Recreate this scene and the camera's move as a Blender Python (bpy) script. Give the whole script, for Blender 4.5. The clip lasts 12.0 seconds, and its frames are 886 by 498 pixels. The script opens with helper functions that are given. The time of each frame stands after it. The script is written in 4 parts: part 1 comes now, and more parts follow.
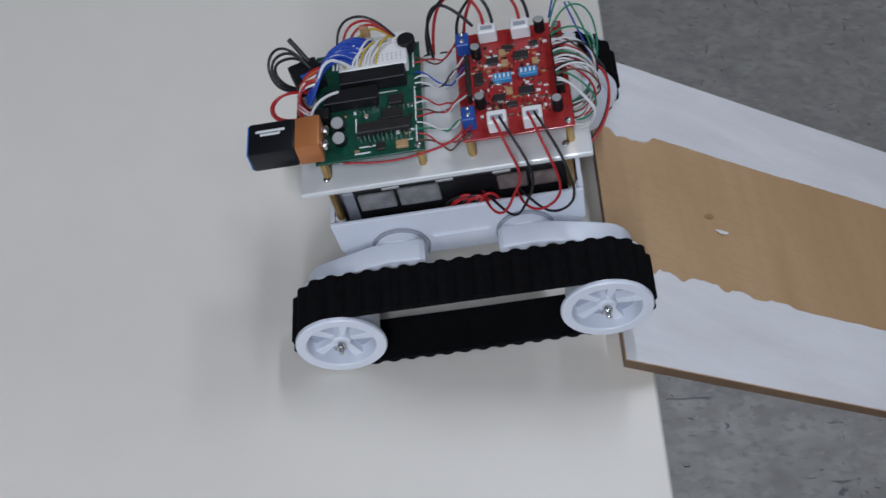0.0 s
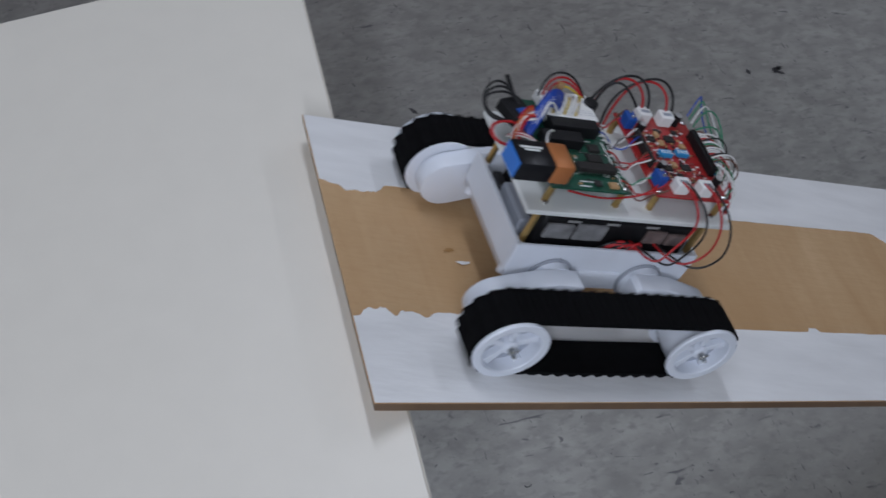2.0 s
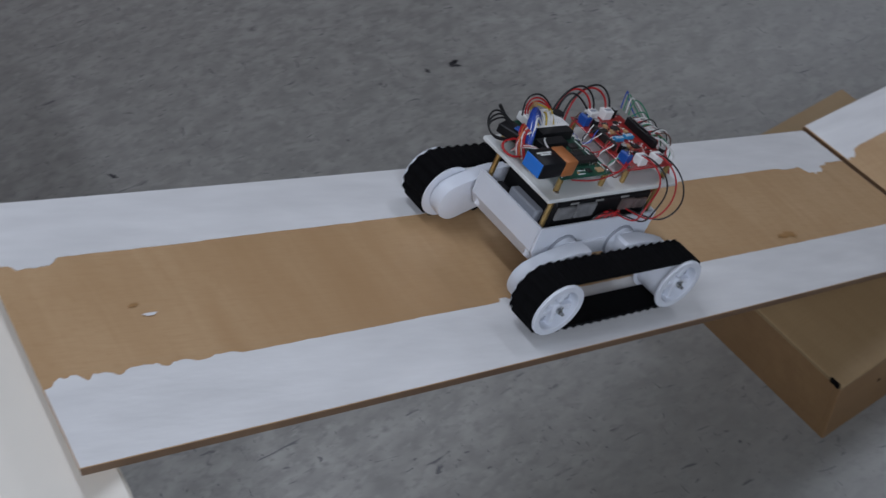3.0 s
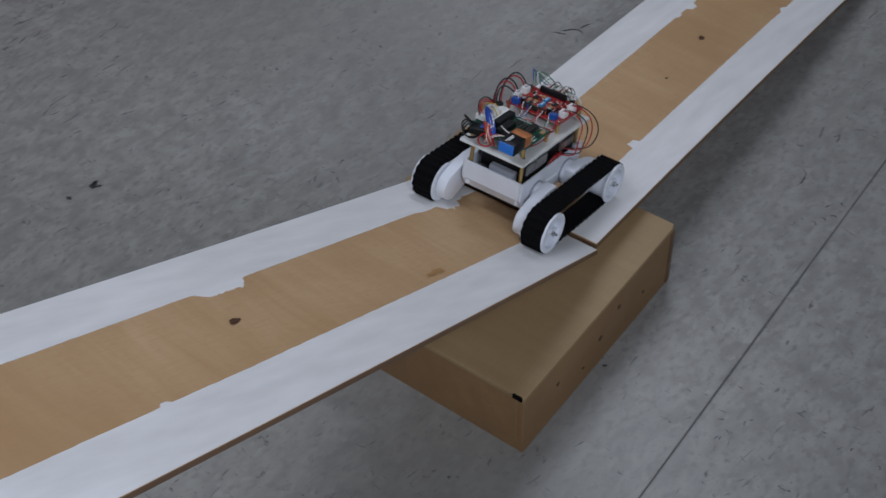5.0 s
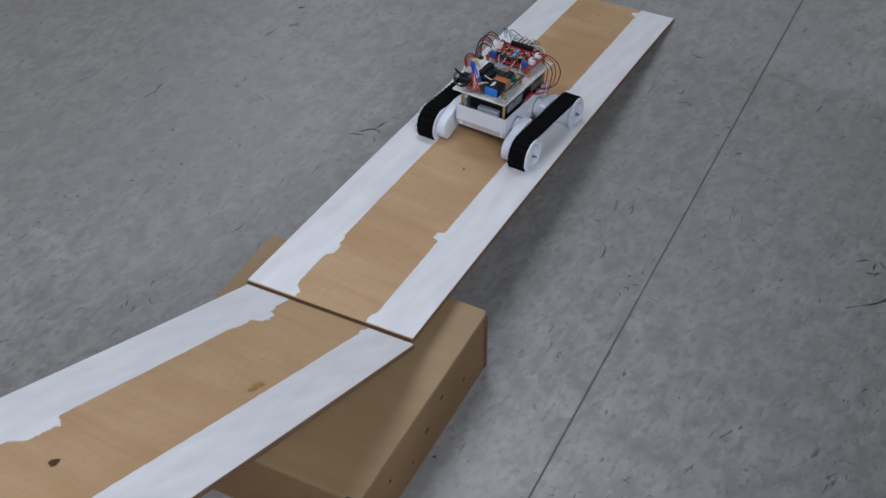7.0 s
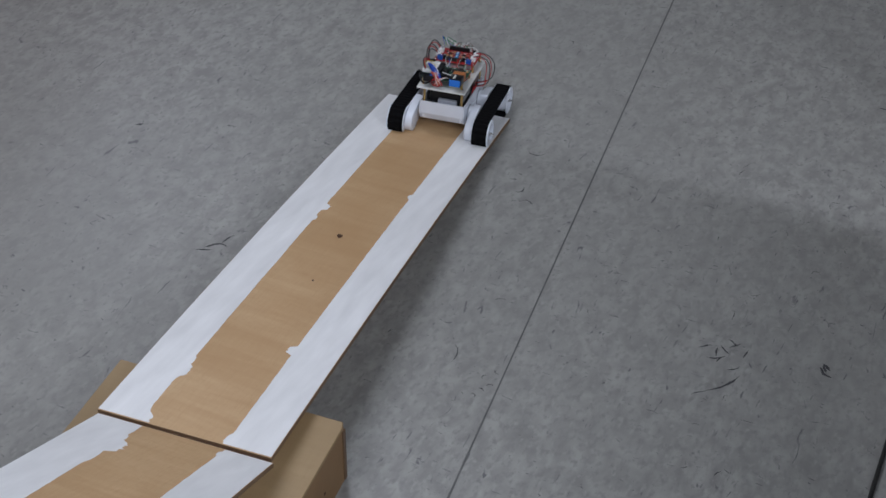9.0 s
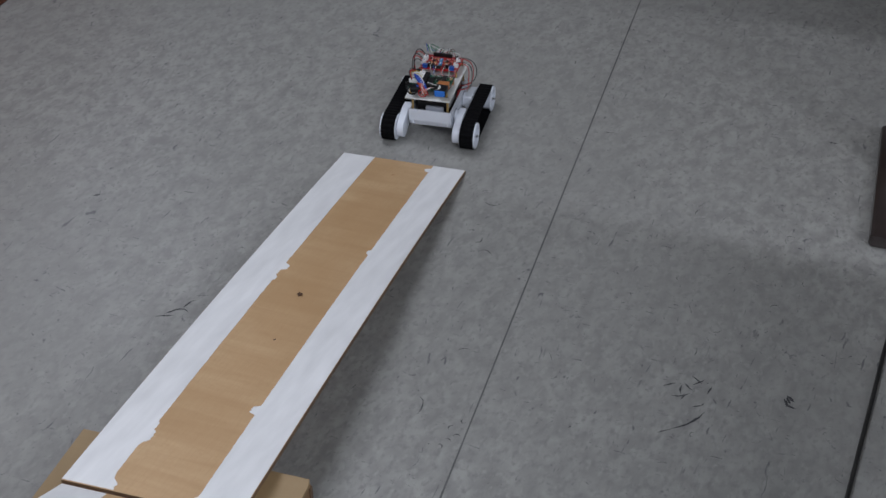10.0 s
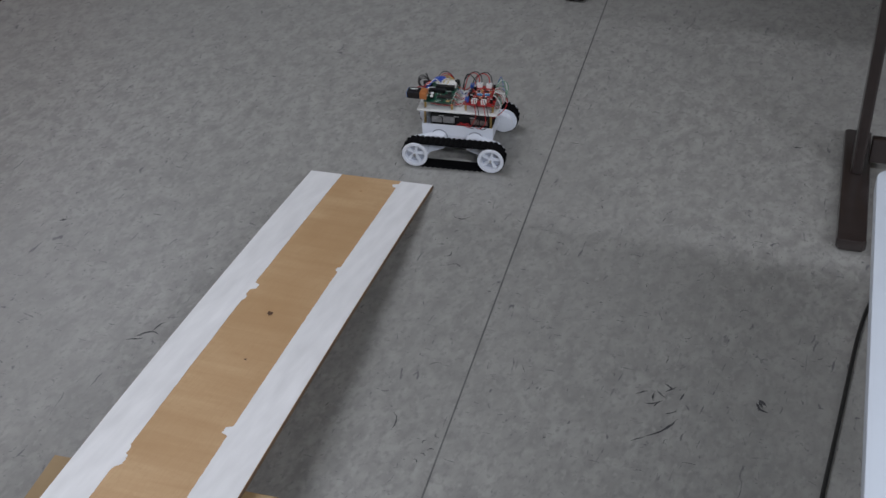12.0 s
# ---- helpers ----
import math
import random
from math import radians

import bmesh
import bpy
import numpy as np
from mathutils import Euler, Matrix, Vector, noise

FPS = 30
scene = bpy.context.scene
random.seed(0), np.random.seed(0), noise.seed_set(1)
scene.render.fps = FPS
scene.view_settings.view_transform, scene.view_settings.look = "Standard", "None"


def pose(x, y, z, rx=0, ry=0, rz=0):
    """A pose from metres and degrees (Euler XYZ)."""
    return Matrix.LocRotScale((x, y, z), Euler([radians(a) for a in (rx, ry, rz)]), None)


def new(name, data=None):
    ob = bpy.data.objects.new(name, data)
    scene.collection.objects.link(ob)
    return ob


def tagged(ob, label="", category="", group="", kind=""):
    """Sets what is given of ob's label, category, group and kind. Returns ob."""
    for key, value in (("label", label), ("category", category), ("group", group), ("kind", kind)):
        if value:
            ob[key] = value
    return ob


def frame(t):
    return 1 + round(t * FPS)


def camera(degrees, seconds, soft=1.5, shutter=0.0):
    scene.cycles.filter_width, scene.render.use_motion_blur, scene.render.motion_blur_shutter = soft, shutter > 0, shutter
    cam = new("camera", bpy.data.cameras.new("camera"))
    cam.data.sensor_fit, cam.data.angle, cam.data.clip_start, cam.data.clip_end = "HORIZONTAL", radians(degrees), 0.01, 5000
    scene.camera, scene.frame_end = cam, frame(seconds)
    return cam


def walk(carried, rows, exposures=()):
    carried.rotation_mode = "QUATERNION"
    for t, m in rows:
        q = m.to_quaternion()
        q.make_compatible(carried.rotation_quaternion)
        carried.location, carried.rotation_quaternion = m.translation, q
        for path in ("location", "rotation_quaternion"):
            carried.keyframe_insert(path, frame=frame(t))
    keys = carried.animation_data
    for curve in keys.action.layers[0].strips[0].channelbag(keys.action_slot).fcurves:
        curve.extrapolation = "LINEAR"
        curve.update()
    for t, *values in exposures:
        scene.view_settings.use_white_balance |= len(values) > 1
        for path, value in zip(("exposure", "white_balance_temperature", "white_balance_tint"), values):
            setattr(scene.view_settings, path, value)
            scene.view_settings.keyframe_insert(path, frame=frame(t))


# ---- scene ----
# A tracked robot drives off a table, down a ramp of two painted boards and
# onto the floor of a workshop room.  y runs along the ramp, x to its right side.

def view(x, y, z, heading, pitch, roll):
    """Camera pose from its place, heading (degrees left of +y), pitch and lean."""
    return pose(x, y, z, 90 + pitch, 0, heading) @ pose(0, 0, 0, 0, 0, roll)


cam = camera(37.131, 12.0, soft=1.5, shutter=0.35)
walk(cam, [
    (0, view(0.6120, -1.3685, 1.5122, 84.26, -53.28, 4.09)),
    (0.5, view(0.6224, -1.3420, 1.5225, 81.33, -52.84, 4.09)),
    (1, view(0.6329, -1.3081, 1.5138, 79.12, -51.38, 2.94)),
    (1.5, view(0.6389, -1.2828, 1.5235, 78.06, -50.68, 0.98)),
    (2, view(0.6444, -1.2600, 1.5439, 76.64, -50.89, -0.46)),
    (2.5, view(0.6760, -1.2214, 1.5681, 68.88, -50.25, -0.76)),
    (2.7, view(0.6902, -1.2111, 1.5709, 65.60, -50.04, -1.19)),
    (4.3, view(0.7475, -1.1573, 1.5885, 48.17, -47.93, -1.70)),
    (4.5, view(0.7600, -1.1544, 1.5805, 46.92, -47.26, -2.13)),
    (5, view(0.7797, -1.1464, 1.5900, 43.16, -46.63, -2.35)),
    (5.5, view(0.7941, -1.1368, 1.6042, 40.01, -45.77, -2.87)),
    (6, view(0.7809, -1.1360, 1.6054, 35.55, -44.25, -1.84)),
    (6.5, view(0.7851, -1.1483, 1.6030, 33.47, -43.42, -1.65)),
    (7, view(0.8004, -1.1410, 1.6262, 32.37, -43.00, -0.94)),
    (7.5, view(0.8073, -1.1297, 1.6427, 28.87, -40.81, -0.36)),
    (7.7, view(0.8214, -1.1290, 1.6554, 27.47, -40.10, -0.13)),
    (9.3, view(0.7955, -1.1337, 1.6627, 23.08, -38.31, 0.94)),
    (9.5, view(0.8159, -1.1467, 1.6474, 23.09, -37.30, -0.05)),
    (10, view(0.8292, -1.1391, 1.6538, 22.36, -36.43, -0.91)),
    (10.5, view(0.8330, -1.1427, 1.6544, 22.04, -35.47, -1.53)),
    (11, view(0.8376, -1.1410, 1.6551, 21.47, -35.22, -1.79)),
    (11.5, view(0.8368, -1.1411, 1.6443, 20.70, -35.45, -1.52)),
    (12, view(0.8368, -1.1384, 1.6498, 20.89, -35.74, -1.69)),
], exposures=[(0, -0.60, 6050, 10), (1.5, -0.62, 6050, 10), (2.5, -0.64, 6050, 10), (4.5, -0.50, 6080, 10), (5.5, -0.28, 6080, 10), (6.5, 0.02, 6100, 10), (9.5, 0.08, 6200, 10), (12.0, 0.08, 6400, 10)])

# ---- plan, metres and radians ----
BOARD_W, BOARD_T = 0.294, 0.009
SLOPE_1, LEN_1, FOOT_1, SAG_1, SKEW_1 = 0.4674, 1.3359, 0.1560, 0.0043, -0.1092  # upper board: slope, length, height at its foot
X_2, Y_2, TOP_2, YAW_2, SLOPE_2, LEN_2, SAG_2 = -0.1125, -0.0346, 0.1764, 0.0943, 0.1345, 1.2589, -0.0082  # lower board
JOINT_U = 0.0458
BOX_X, BOX_Y, BOX_YAW, BOX_L, BOX_W, BOX_H = 0.1108, -0.2828, 0.0803, 0.4136, 0.405, 0.1294
TABLE_X, TABLE_Y, TABLE_Z, TABLE_YAW, TABLE_SKEW = -0.3958, -1.1662, 0.7287, -0.0088, 0.13
SEAM_X, SEAM_A = 0.2596, 0.0896
SIDE_Y = -0.0168  # the desks beside the ramp

# ---- light: ceiling tubes and a little ambient light from the white room ----
world = bpy.data.worlds.new("room_light")
scene.world = world
world.use_nodes = True
bg = world.node_tree.nodes["Background"]
bg.inputs["Color"].default_value = (0.78, 0.86, 1.06, 1)
bg.inputs["Strength"].default_value = 0.20


def ceiling_lamp(x, y, z, sx, sy, power, yaw=0.0):
    data = bpy.data.lights.new("ceiling_lamp", "AREA")
    data.shape, data.size, data.size_y = "RECTANGLE", sx, sy
    data.energy, data.color = power, (0.93, 0.95, 1.04)
    ob = new("ceiling_lamp", data)
    ob.matrix_basis = pose(x, y, z, 0, 0, yaw)
    return ob


# rows of tubes that run across the ramp
ceiling_lamp(-0.85, -0.85, 2.74, 1.3, 0.14, 20)
ceiling_lamp(-1.00, 1.50, 2.74, 1.3, 0.14, 22)
ceiling_lamp(1.85, -1.70, 2.74, 1.3, 0.14, 46)
ceiling_lamp(3.55, -1.70, 2.74, 1.3, 0.14, 88)
ceiling_lamp(-3.00, 3.40, 2.74, 1.5, 0.14, 10)


def fill_lamp(x, y, z, width, height, power, yaw):
    """Unseen fill lamp added at a wall opening; it shines along the local -z turned level."""
    data = bpy.data.lights.new("added_fill_lamp", "AREA")
    data.shape, data.size, data.size_y = "RECTANGLE", width, height
    data.energy, data.color = power, (0.82, 0.92, 1.12)
    ob = new("added_fill_lamp", data)
    ob.matrix_basis = pose(x, y, z, 90, 0, yaw)
    return ob


# wall openings made for two added bluish fill lamps; no windows are known
OPENING_Z0, OPENING_Z1 = 1.0, 2.4
fill_lamp(4.55, -0.6, 1.7, 4.4, 1.36, 6, 90)
fill_lamp(0.6, -4.55, 1.7, 3.0, 1.36, 6, 0)


# ---- materials ----
def material(name, color, rough=0.5, metal=0.0, grain=0.0, scale=40.0, bump=0.0, bump_scale=200.0, stretch=(1, 1, 1),
             large=0.0, large_scale=3.0, coat=0.0, random_tone=0.0, rough_var=0.0, spec=0.5):
    """Principled surface with fine grain, large stains and a bump, at real size (object space in metres)."""
    m = bpy.data.materials.new(name)
    m.use_nodes = True
    t = m.node_tree
    b = t.nodes["Principled BSDF"]
    b.inputs["Roughness"].default_value, b.inputs["Metallic"].default_value = rough, metal
    b.inputs["Coat Weight"].default_value = coat
    b.inputs["Specular IOR Level"].default_value = spec
    b.inputs["Base Color"].default_value = (*color, 1)
    co = t.nodes.new("ShaderNodeTexCoord")
    mp = t.nodes.new("ShaderNodeMapping")
    mp.inputs["Scale"].default_value = stretch
    t.links.new(co.outputs["Object"], mp.inputs["Vector"])

    def noise_tex(s, detail=4.0):
        n = t.nodes.new("ShaderNodeTexNoise")
        n.inputs["Scale"].default_value, n.inputs["Detail"].default_value = s, detail
        t.links.new(mp.outputs["Vector"], n.inputs["Vector"])
        return n.outputs["Fac"]

    value = None
    for amount, s in ((grain, scale), (large, large_scale)):
        if amount:
            r = t.nodes.new("ShaderNodeMapRange")
            r.inputs["From Min"].default_value, r.inputs["From Max"].default_value = 0.3, 0.7
            r.inputs["To Min"].default_value, r.inputs["To Max"].default_value = 1 - amount, 1 + amount
            t.links.new(noise_tex(s), r.inputs["Value"])
            if value is None:
                value = r.outputs["Result"]
            else:
                k = t.nodes.new("ShaderNodeMath")
                k.operation = "MULTIPLY"
                t.links.new(value, k.inputs[0])
                t.links.new(r.outputs["Result"], k.inputs[1])
                value = k.outputs[0]
    if random_tone:
        info = t.nodes.new("ShaderNodeObjectInfo")
        r = t.nodes.new("ShaderNodeMapRange")
        r.inputs["To Min"].default_value, r.inputs["To Max"].default_value = 1 - random_tone, 1 + random_tone
        t.links.new(info.outputs["Random"], r.inputs["Value"])
        if value is None:
            value = r.outputs["Result"]
        else:
            k = t.nodes.new("ShaderNodeMath")
            k.operation = "MULTIPLY"
            t.links.new(value, k.inputs[0])
            t.links.new(r.outputs["Result"], k.inputs[1])
            value = k.outputs[0]
    if value is not None:
        h = t.nodes.new("ShaderNodeHueSaturation")
        h.inputs["Color"].default_value = (*color, 1)
        t.links.new(value, h.inputs["Value"])
        t.links.new(h.outputs["Color"], b.inputs["Base Color"])
    if rough_var:
        r = t.nodes.new("ShaderNodeMapRange")
        r.inputs["To Min"].default_value, r.inputs["To Max"].default_value = rough - rough_var, rough + rough_var
        t.links.new(noise_tex(9.0), r.inputs["Value"])
        t.links.new(r.outputs["Result"], b.inputs["Roughness"])
    if bump:
        n = t.nodes.new("ShaderNodeBump")
        n.inputs["Strength"].default_value, n.inputs["Distance"].default_value = bump, 0.001
        t.links.new(noise_tex(bump_scale), n.inputs["Height"])
        t.links.new(n.outputs["Normal"], b.inputs["Normal"])
    return m


def linoleum():
    """Grey marbled sheet flooring: soft mottling, streaks along one way and scattered dark scuffs."""
    m = material("linoleum", (0.27, 0.27, 0.265), 0.36, bump=0.12, bump_scale=90)
    t = m.node_tree
    b = t.nodes["Principled BSDF"]
    co = t.nodes.new("ShaderNodeTexCoord")

    def layer(scale, stretch, angle, detail, lo, hi, distort=0.0):
        mp = t.nodes.new("ShaderNodeMapping")
        mp.inputs["Scale"].default_value = stretch
        mp.inputs["Rotation"].default_value = (0, 0, angle)
        t.links.new(co.outputs["Object"], mp.inputs["Vector"])
        n = t.nodes.new("ShaderNodeTexNoise")
        n.inputs["Scale"].default_value, n.inputs["Detail"].default_value = scale, detail
        n.inputs["Distortion"].default_value = distort
        t.links.new(mp.outputs["Vector"], n.inputs["Vector"])
        r = t.nodes.new("ShaderNodeMapRange")
        r.inputs["From Min"].default_value, r.inputs["From Max"].default_value = lo, hi
        t.links.new(n.outputs["Fac"], r.inputs["Value"])
        return r.outputs["Result"]

    def mix(fac, a, c):
        k = t.nodes.new("ShaderNodeMix")
        k.data_type = "RGBA"
        t.links.new(fac, k.inputs["Factor"])
        for socket, v in ((k.inputs[6], a), (k.inputs[7], c)):
            if isinstance(v, tuple):
                socket.default_value = (*v, 1)
            else:
                t.links.new(v, socket)
        return k.outputs[2]

    base = mix(layer(30, (1, 0.6, 1), 0.05, 9, 0.30, 0.70, 0.4), (0.240, 0.238, 0.224), (0.368, 0.366, 0.342))
    base = mix(layer(85, (1, 0.6, 1), -0.25, 4, 0.50, 0.72), base, (0.225, 0.224, 0.212))
    base = mix(layer(70, (1, 0.6, 1), 0.4, 4, 0.55, 0.75), base, (0.372, 0.369, 0.345))
    base = mix(layer(1.1, (1, 1, 1), 0, 3, 0.40, 0.85), base, (0.268, 0.266, 0.250))
    base = mix(layer(42, (1, 0.30, 1), -0.5, 3, 0.665, 0.735, 2.4), base, (0.135, 0.135, 0.140))
    base = mix(layer(60, (0.35, 1, 1), 0.35, 3, 0.675, 0.74, 2.8), base, (0.115, 0.115, 0.120))
    t.links.new(base, b.inputs["Base Color"])
    return m


FLOOR_MAT = linoleum()
WALL_MAT = material("wall_paint", (0.55, 0.55, 0.53), 0.7, grain=0.02, scale=6, bump=0.1)
TABLE_MAT = material("cream_laminate", (0.735, 0.70, 0.62), 0.42, grain=0.012, scale=30, large=0.015, large_scale=2.5, bump=0.05, bump_scale=400)
TABLE_EDGE = material("table_edge_band", (0.50, 0.47, 0.40), 0.5, grain=0.03)
STEEL_DARK = material("dark_brown_steel", (0.030, 0.022, 0.020), 0.28, grain=0.15, scale=30, coat=0.4)
RUBBER = material("black_rubber", (0.0040, 0.0040, 0.0045), 0.9, spec=0.08, grain=0.25, scale=120, bump=0.25, bump_scale=500)


def plywood(name, color, dark, along=1):
    m = bpy.data.materials.new(name)
    m.use_nodes = True
    t = m.node_tree
    b = t.nodes["Principled BSDF"]
    b.inputs["Roughness"].default_value = 0.55
    co = t.nodes.new("ShaderNodeTexCoord")
    info = t.nodes.new("ShaderNodeObjectInfo")
    last = None
    for scale, stretch, lo, hi, fac in ((5.0, (0.7, 2.4, 1), 0.30, 0.75, 0.60), (24.0, (0.30, 2.6, 1), 0.40, 0.75, 0.30), (75.0, (5.0, 0.30, 1), 0.42, 0.75, 0.28), (2.2, (1, 1, 1), 0.4, 0.72, 0.80), (120.0, (1, 1, 1), 0.55, 0.75, 0.25)):
        mp = t.nodes.new("ShaderNodeMapping")
        mp.inputs["Scale"].default_value = stretch if along == 1 else (stretch[1], stretch[0], stretch[2])
        t.links.new(co.outputs["Object"], mp.inputs["Vector"])
        n = t.nodes.new("ShaderNodeTexNoise")
        n.inputs["Scale"].default_value, n.inputs["Detail"].default_value, n.inputs["Distortion"].default_value = scale, 5, 0.8
        t.links.new(mp.outputs["Vector"], n.inputs["Vector"])
        r = t.nodes.new("ShaderNodeMapRange")
        r.inputs["From Min"].default_value, r.inputs["From Max"].default_value = lo, hi
        r.inputs["To Max"].default_value = fac
        t.links.new(n.outputs["Fac"], r.inputs["Value"])
        k = t.nodes.new("ShaderNodeMix")
        k.data_type = "RGBA"
        t.links.new(r.outputs["Result"], k.inputs["Factor"])
        if last is None:
            k.inputs[6].default_value = (*color, 1)
        else:
            t.links.new(last, k.inputs[6])
        k.inputs[7].default_value = (*dark, 1)
        last = k.outputs[2]
    t.links.new(last, b.inputs["Base Color"])
    n = t.nodes.new("ShaderNodeBump")
    n.inputs["Strength"].default_value, n.inputs["Distance"].default_value = 0.1, 0.001
    t.links.new(last, n.inputs["Height"])
    t.links.new(n.outputs["Normal"], b.inputs["Normal"])
    return m


PLY = plywood("birch_plywood", (0.585, 0.400, 0.222), (0.405, 0.240, 0.105))
PLY_EDGE = plywood("plywood_edge", (0.22, 0.14, 0.075), (0.12, 0.07, 0.04))
BOX_TOP = plywood("box_fibreboard_top", (0.40, 0.285, 0.150), (0.29, 0.195, 0.095))
BOX_SIDE = plywood("box_wood_side", (0.37, 0.225, 0.10), (0.22, 0.12, 0.05), 0)
WHITE_PAINT = material("brushed_white_paint", (0.77, 0.775, 0.775), 0.45, grain=0.05, scale=16, large=0.05, large_scale=4, stretch=(3, 0.6, 1), bump=0.35, bump_scale=70)
CABLE = material("black_cable", (0.012, 0.012, 0.011), 0.5, grain=0.1)
KNOT = material("dark_knot", (0.07, 0.03, 0.012), 0.6, grain=0.3, scale=200)
STAIN = material("brown_glue_stain", (0.37, 0.205, 0.075), 0.5, grain=0.2, scale=60)


# ---- mesh helpers ----
def link_mesh(name, bm, mat, parent=None, label=""):
    me = bpy.data.meshes.new(name)
    bm.to_mesh(me)
    bm.free()
    for m in (mat if isinstance(mat, (list, tuple)) else [mat]):
        me.materials.append(m)
    ob = new(name, me)
    if parent is not None:
        ob.parent = parent
    if label:
        ob["label"] = label
    return ob


def part(name, bm, mat, parent, label=""):
    return link_mesh(name, bm, mat, parent, label)


def smooth(ob, angle=35):
    me = ob.data
    me.shade_smooth()
    me.set_sharp_from_angle(angle=radians(angle))
    return ob


def box(bm, x0, x1, y0, y1, z0, z1, bevel=0.0, m=None, mat=0, seg=1):
    """A box with optional rounded edges, added to bm."""
    made = bmesh.ops.create_cube(bm, size=1.0)["verts"]
    for v in made:
        v.co = Vector(((x0 + x1) / 2 + v.co.x * (x1 - x0), (y0 + y1) / 2 + v.co.y * (y1 - y0), (z0 + z1) / 2 + v.co.z * (z1 - z0)))
    faces = set(f for v in made for f in v.link_faces)
    for f in faces:
        f.material_index = mat
    if bevel:
        edges = list(set(e for v in made for e in v.link_edges))
        r = bmesh.ops.bevel(bm, geom=edges, offset=bevel, segments=seg, affect="EDGES", profile=0.5)
        made = list(set(v for f in r["faces"] for v in f.verts) | set(v for v in made if v.is_valid))
        for f in r["faces"]:
            f.material_index = mat
    if m is not None:
        bmesh.ops.transform(bm, matrix=m, verts=made)
    return made


def prism(bm, outline, z0, z1, m=None, mat=0, bevel=0.0):
    """Extrude an outline in the xy plane from z0 to z1; m then places it."""
    vs = [bm.verts.new((x, y, z0)) for x, y in outline]
    top = [bm.verts.new((x, y, z1)) for x, y in outline]
    n = len(vs)
    fs = [bm.faces.new(list(reversed(vs))), bm.faces.new(top)]
    for i in range(n):
        fs.append(bm.faces.new((vs[i], vs[(i + 1) % n], top[(i + 1) % n], top[i])))
    for f in fs:
        f.material_index = mat
    verts = vs + top
    if bevel:
        edges = list(set(e for f in fs[:2] for e in f.edges))
        r = bmesh.ops.bevel(bm, geom=edges, offset=bevel, segments=2, affect="EDGES", profile=0.5)
        verts = list(set(v for f in r["faces"] for v in f.verts) | set(v for v in verts if v.is_valid))
        for f in r["faces"]:
            f.material_index = mat
    if m is not None:
        bmesh.ops.transform(bm, matrix=m, verts=verts)
    return verts


def lathe(bm, profile, m=None, steps=32, mat=0):
    """Turn a profile of (radius, height) about z."""
    rings = []
    for r, z in profile:
        rings.append([bm.verts.new((r * math.cos(2 * math.pi * i / steps), r * math.sin(2 * math.pi * i / steps), z)) for i in range(steps)])
    verts = [v for ring in rings for v in ring]
    for a, b in zip(rings[:-1], rings[1:]):
        for i in range(steps):
            bm.faces.new((a[i], a[(i + 1) % steps], b[(i + 1) % steps], b[i])).material_index = mat
    if profile[0][0] > 1e-5:
        bm.faces.new(list(reversed(rings[0]))).material_index = mat
    if profile[-1][0] > 1e-5:
        bm.faces.new(rings[-1]).material_index = mat
    if m is not None:
        bmesh.ops.transform(bm, matrix=m, verts=verts)
    return verts


def rod(bm, a, b, r, steps=12, mat=0):
    a, b = Vector(a), Vector(b)
    q = (b - a).to_track_quat("Z", "Y").to_matrix().to_4x4()
    return lathe(bm, [(r, 0), (r, (b - a).length)], Matrix.Translation(a) @ q, steps, mat)


# ---- the room ----
ROOM_X0, ROOM_X1, ROOM_Y0, ROOM_Y1, ROOM_H = -4.5, 4.5, -4.5, 6.5, 2.8
bm = bmesh.new()
box(bm, ROOM_X0 - 0.2, ROOM_X1 + 0.2, ROOM_Y0 - 0.2, ROOM_Y1 + 0.2, -0.08, 0.0)
floor = tagged(link_mesh("floor", bm, FLOOR_MAT), "grey marbled linoleum floor with dark scuff marks", "floor", kind="structure")
# openings that go with the added fill lamps
OPENING_E, OPENING_S = (-2.8, 1.6), (-0.9, 2.1)
for name, solids in (("wall_north", [(ROOM_X0, ROOM_X1, ROOM_Y1, ROOM_Y1 + 0.15, 0, ROOM_H)]), ("wall_west", [(ROOM_X0 - 0.15, ROOM_X0, ROOM_Y0, ROOM_Y1, 0, ROOM_H)]),
                     ("wall_east", [(ROOM_X1, ROOM_X1 + 0.15, ROOM_Y0, OPENING_E[0], 0, ROOM_H), (ROOM_X1, ROOM_X1 + 0.15, OPENING_E[1], ROOM_Y1, 0, ROOM_H),
                                    (ROOM_X1, ROOM_X1 + 0.15, *OPENING_E, 0, OPENING_Z0), (ROOM_X1, ROOM_X1 + 0.15, *OPENING_E, OPENING_Z1, ROOM_H)]),
                     ("wall_south", [(ROOM_X0, OPENING_S[0], ROOM_Y0 - 0.15, ROOM_Y0, 0, ROOM_H), (OPENING_S[1], ROOM_X1, ROOM_Y0 - 0.15, ROOM_Y0, 0, ROOM_H),
                                     (*OPENING_S, ROOM_Y0 - 0.15, ROOM_Y0, 0, OPENING_Z0), (*OPENING_S, ROOM_Y0 - 0.15, ROOM_Y0, OPENING_Z1, ROOM_H)])):
    bm = bmesh.new()
    for b in solids:
        box(bm, *b)
    tagged(link_mesh(name, bm, WALL_MAT), "plain off-white painted room wall", "wall", kind="structure")
bm = bmesh.new()
box(bm, ROOM_X0 - 0.15, ROOM_X1 + 0.15, ROOM_Y0 - 0.15, ROOM_Y1 + 0.15, ROOM_H, ROOM_H + 0.1)
tagged(link_mesh("ceiling", bm, WALL_MAT), "plain white ceiling", "ceiling", kind="structure")

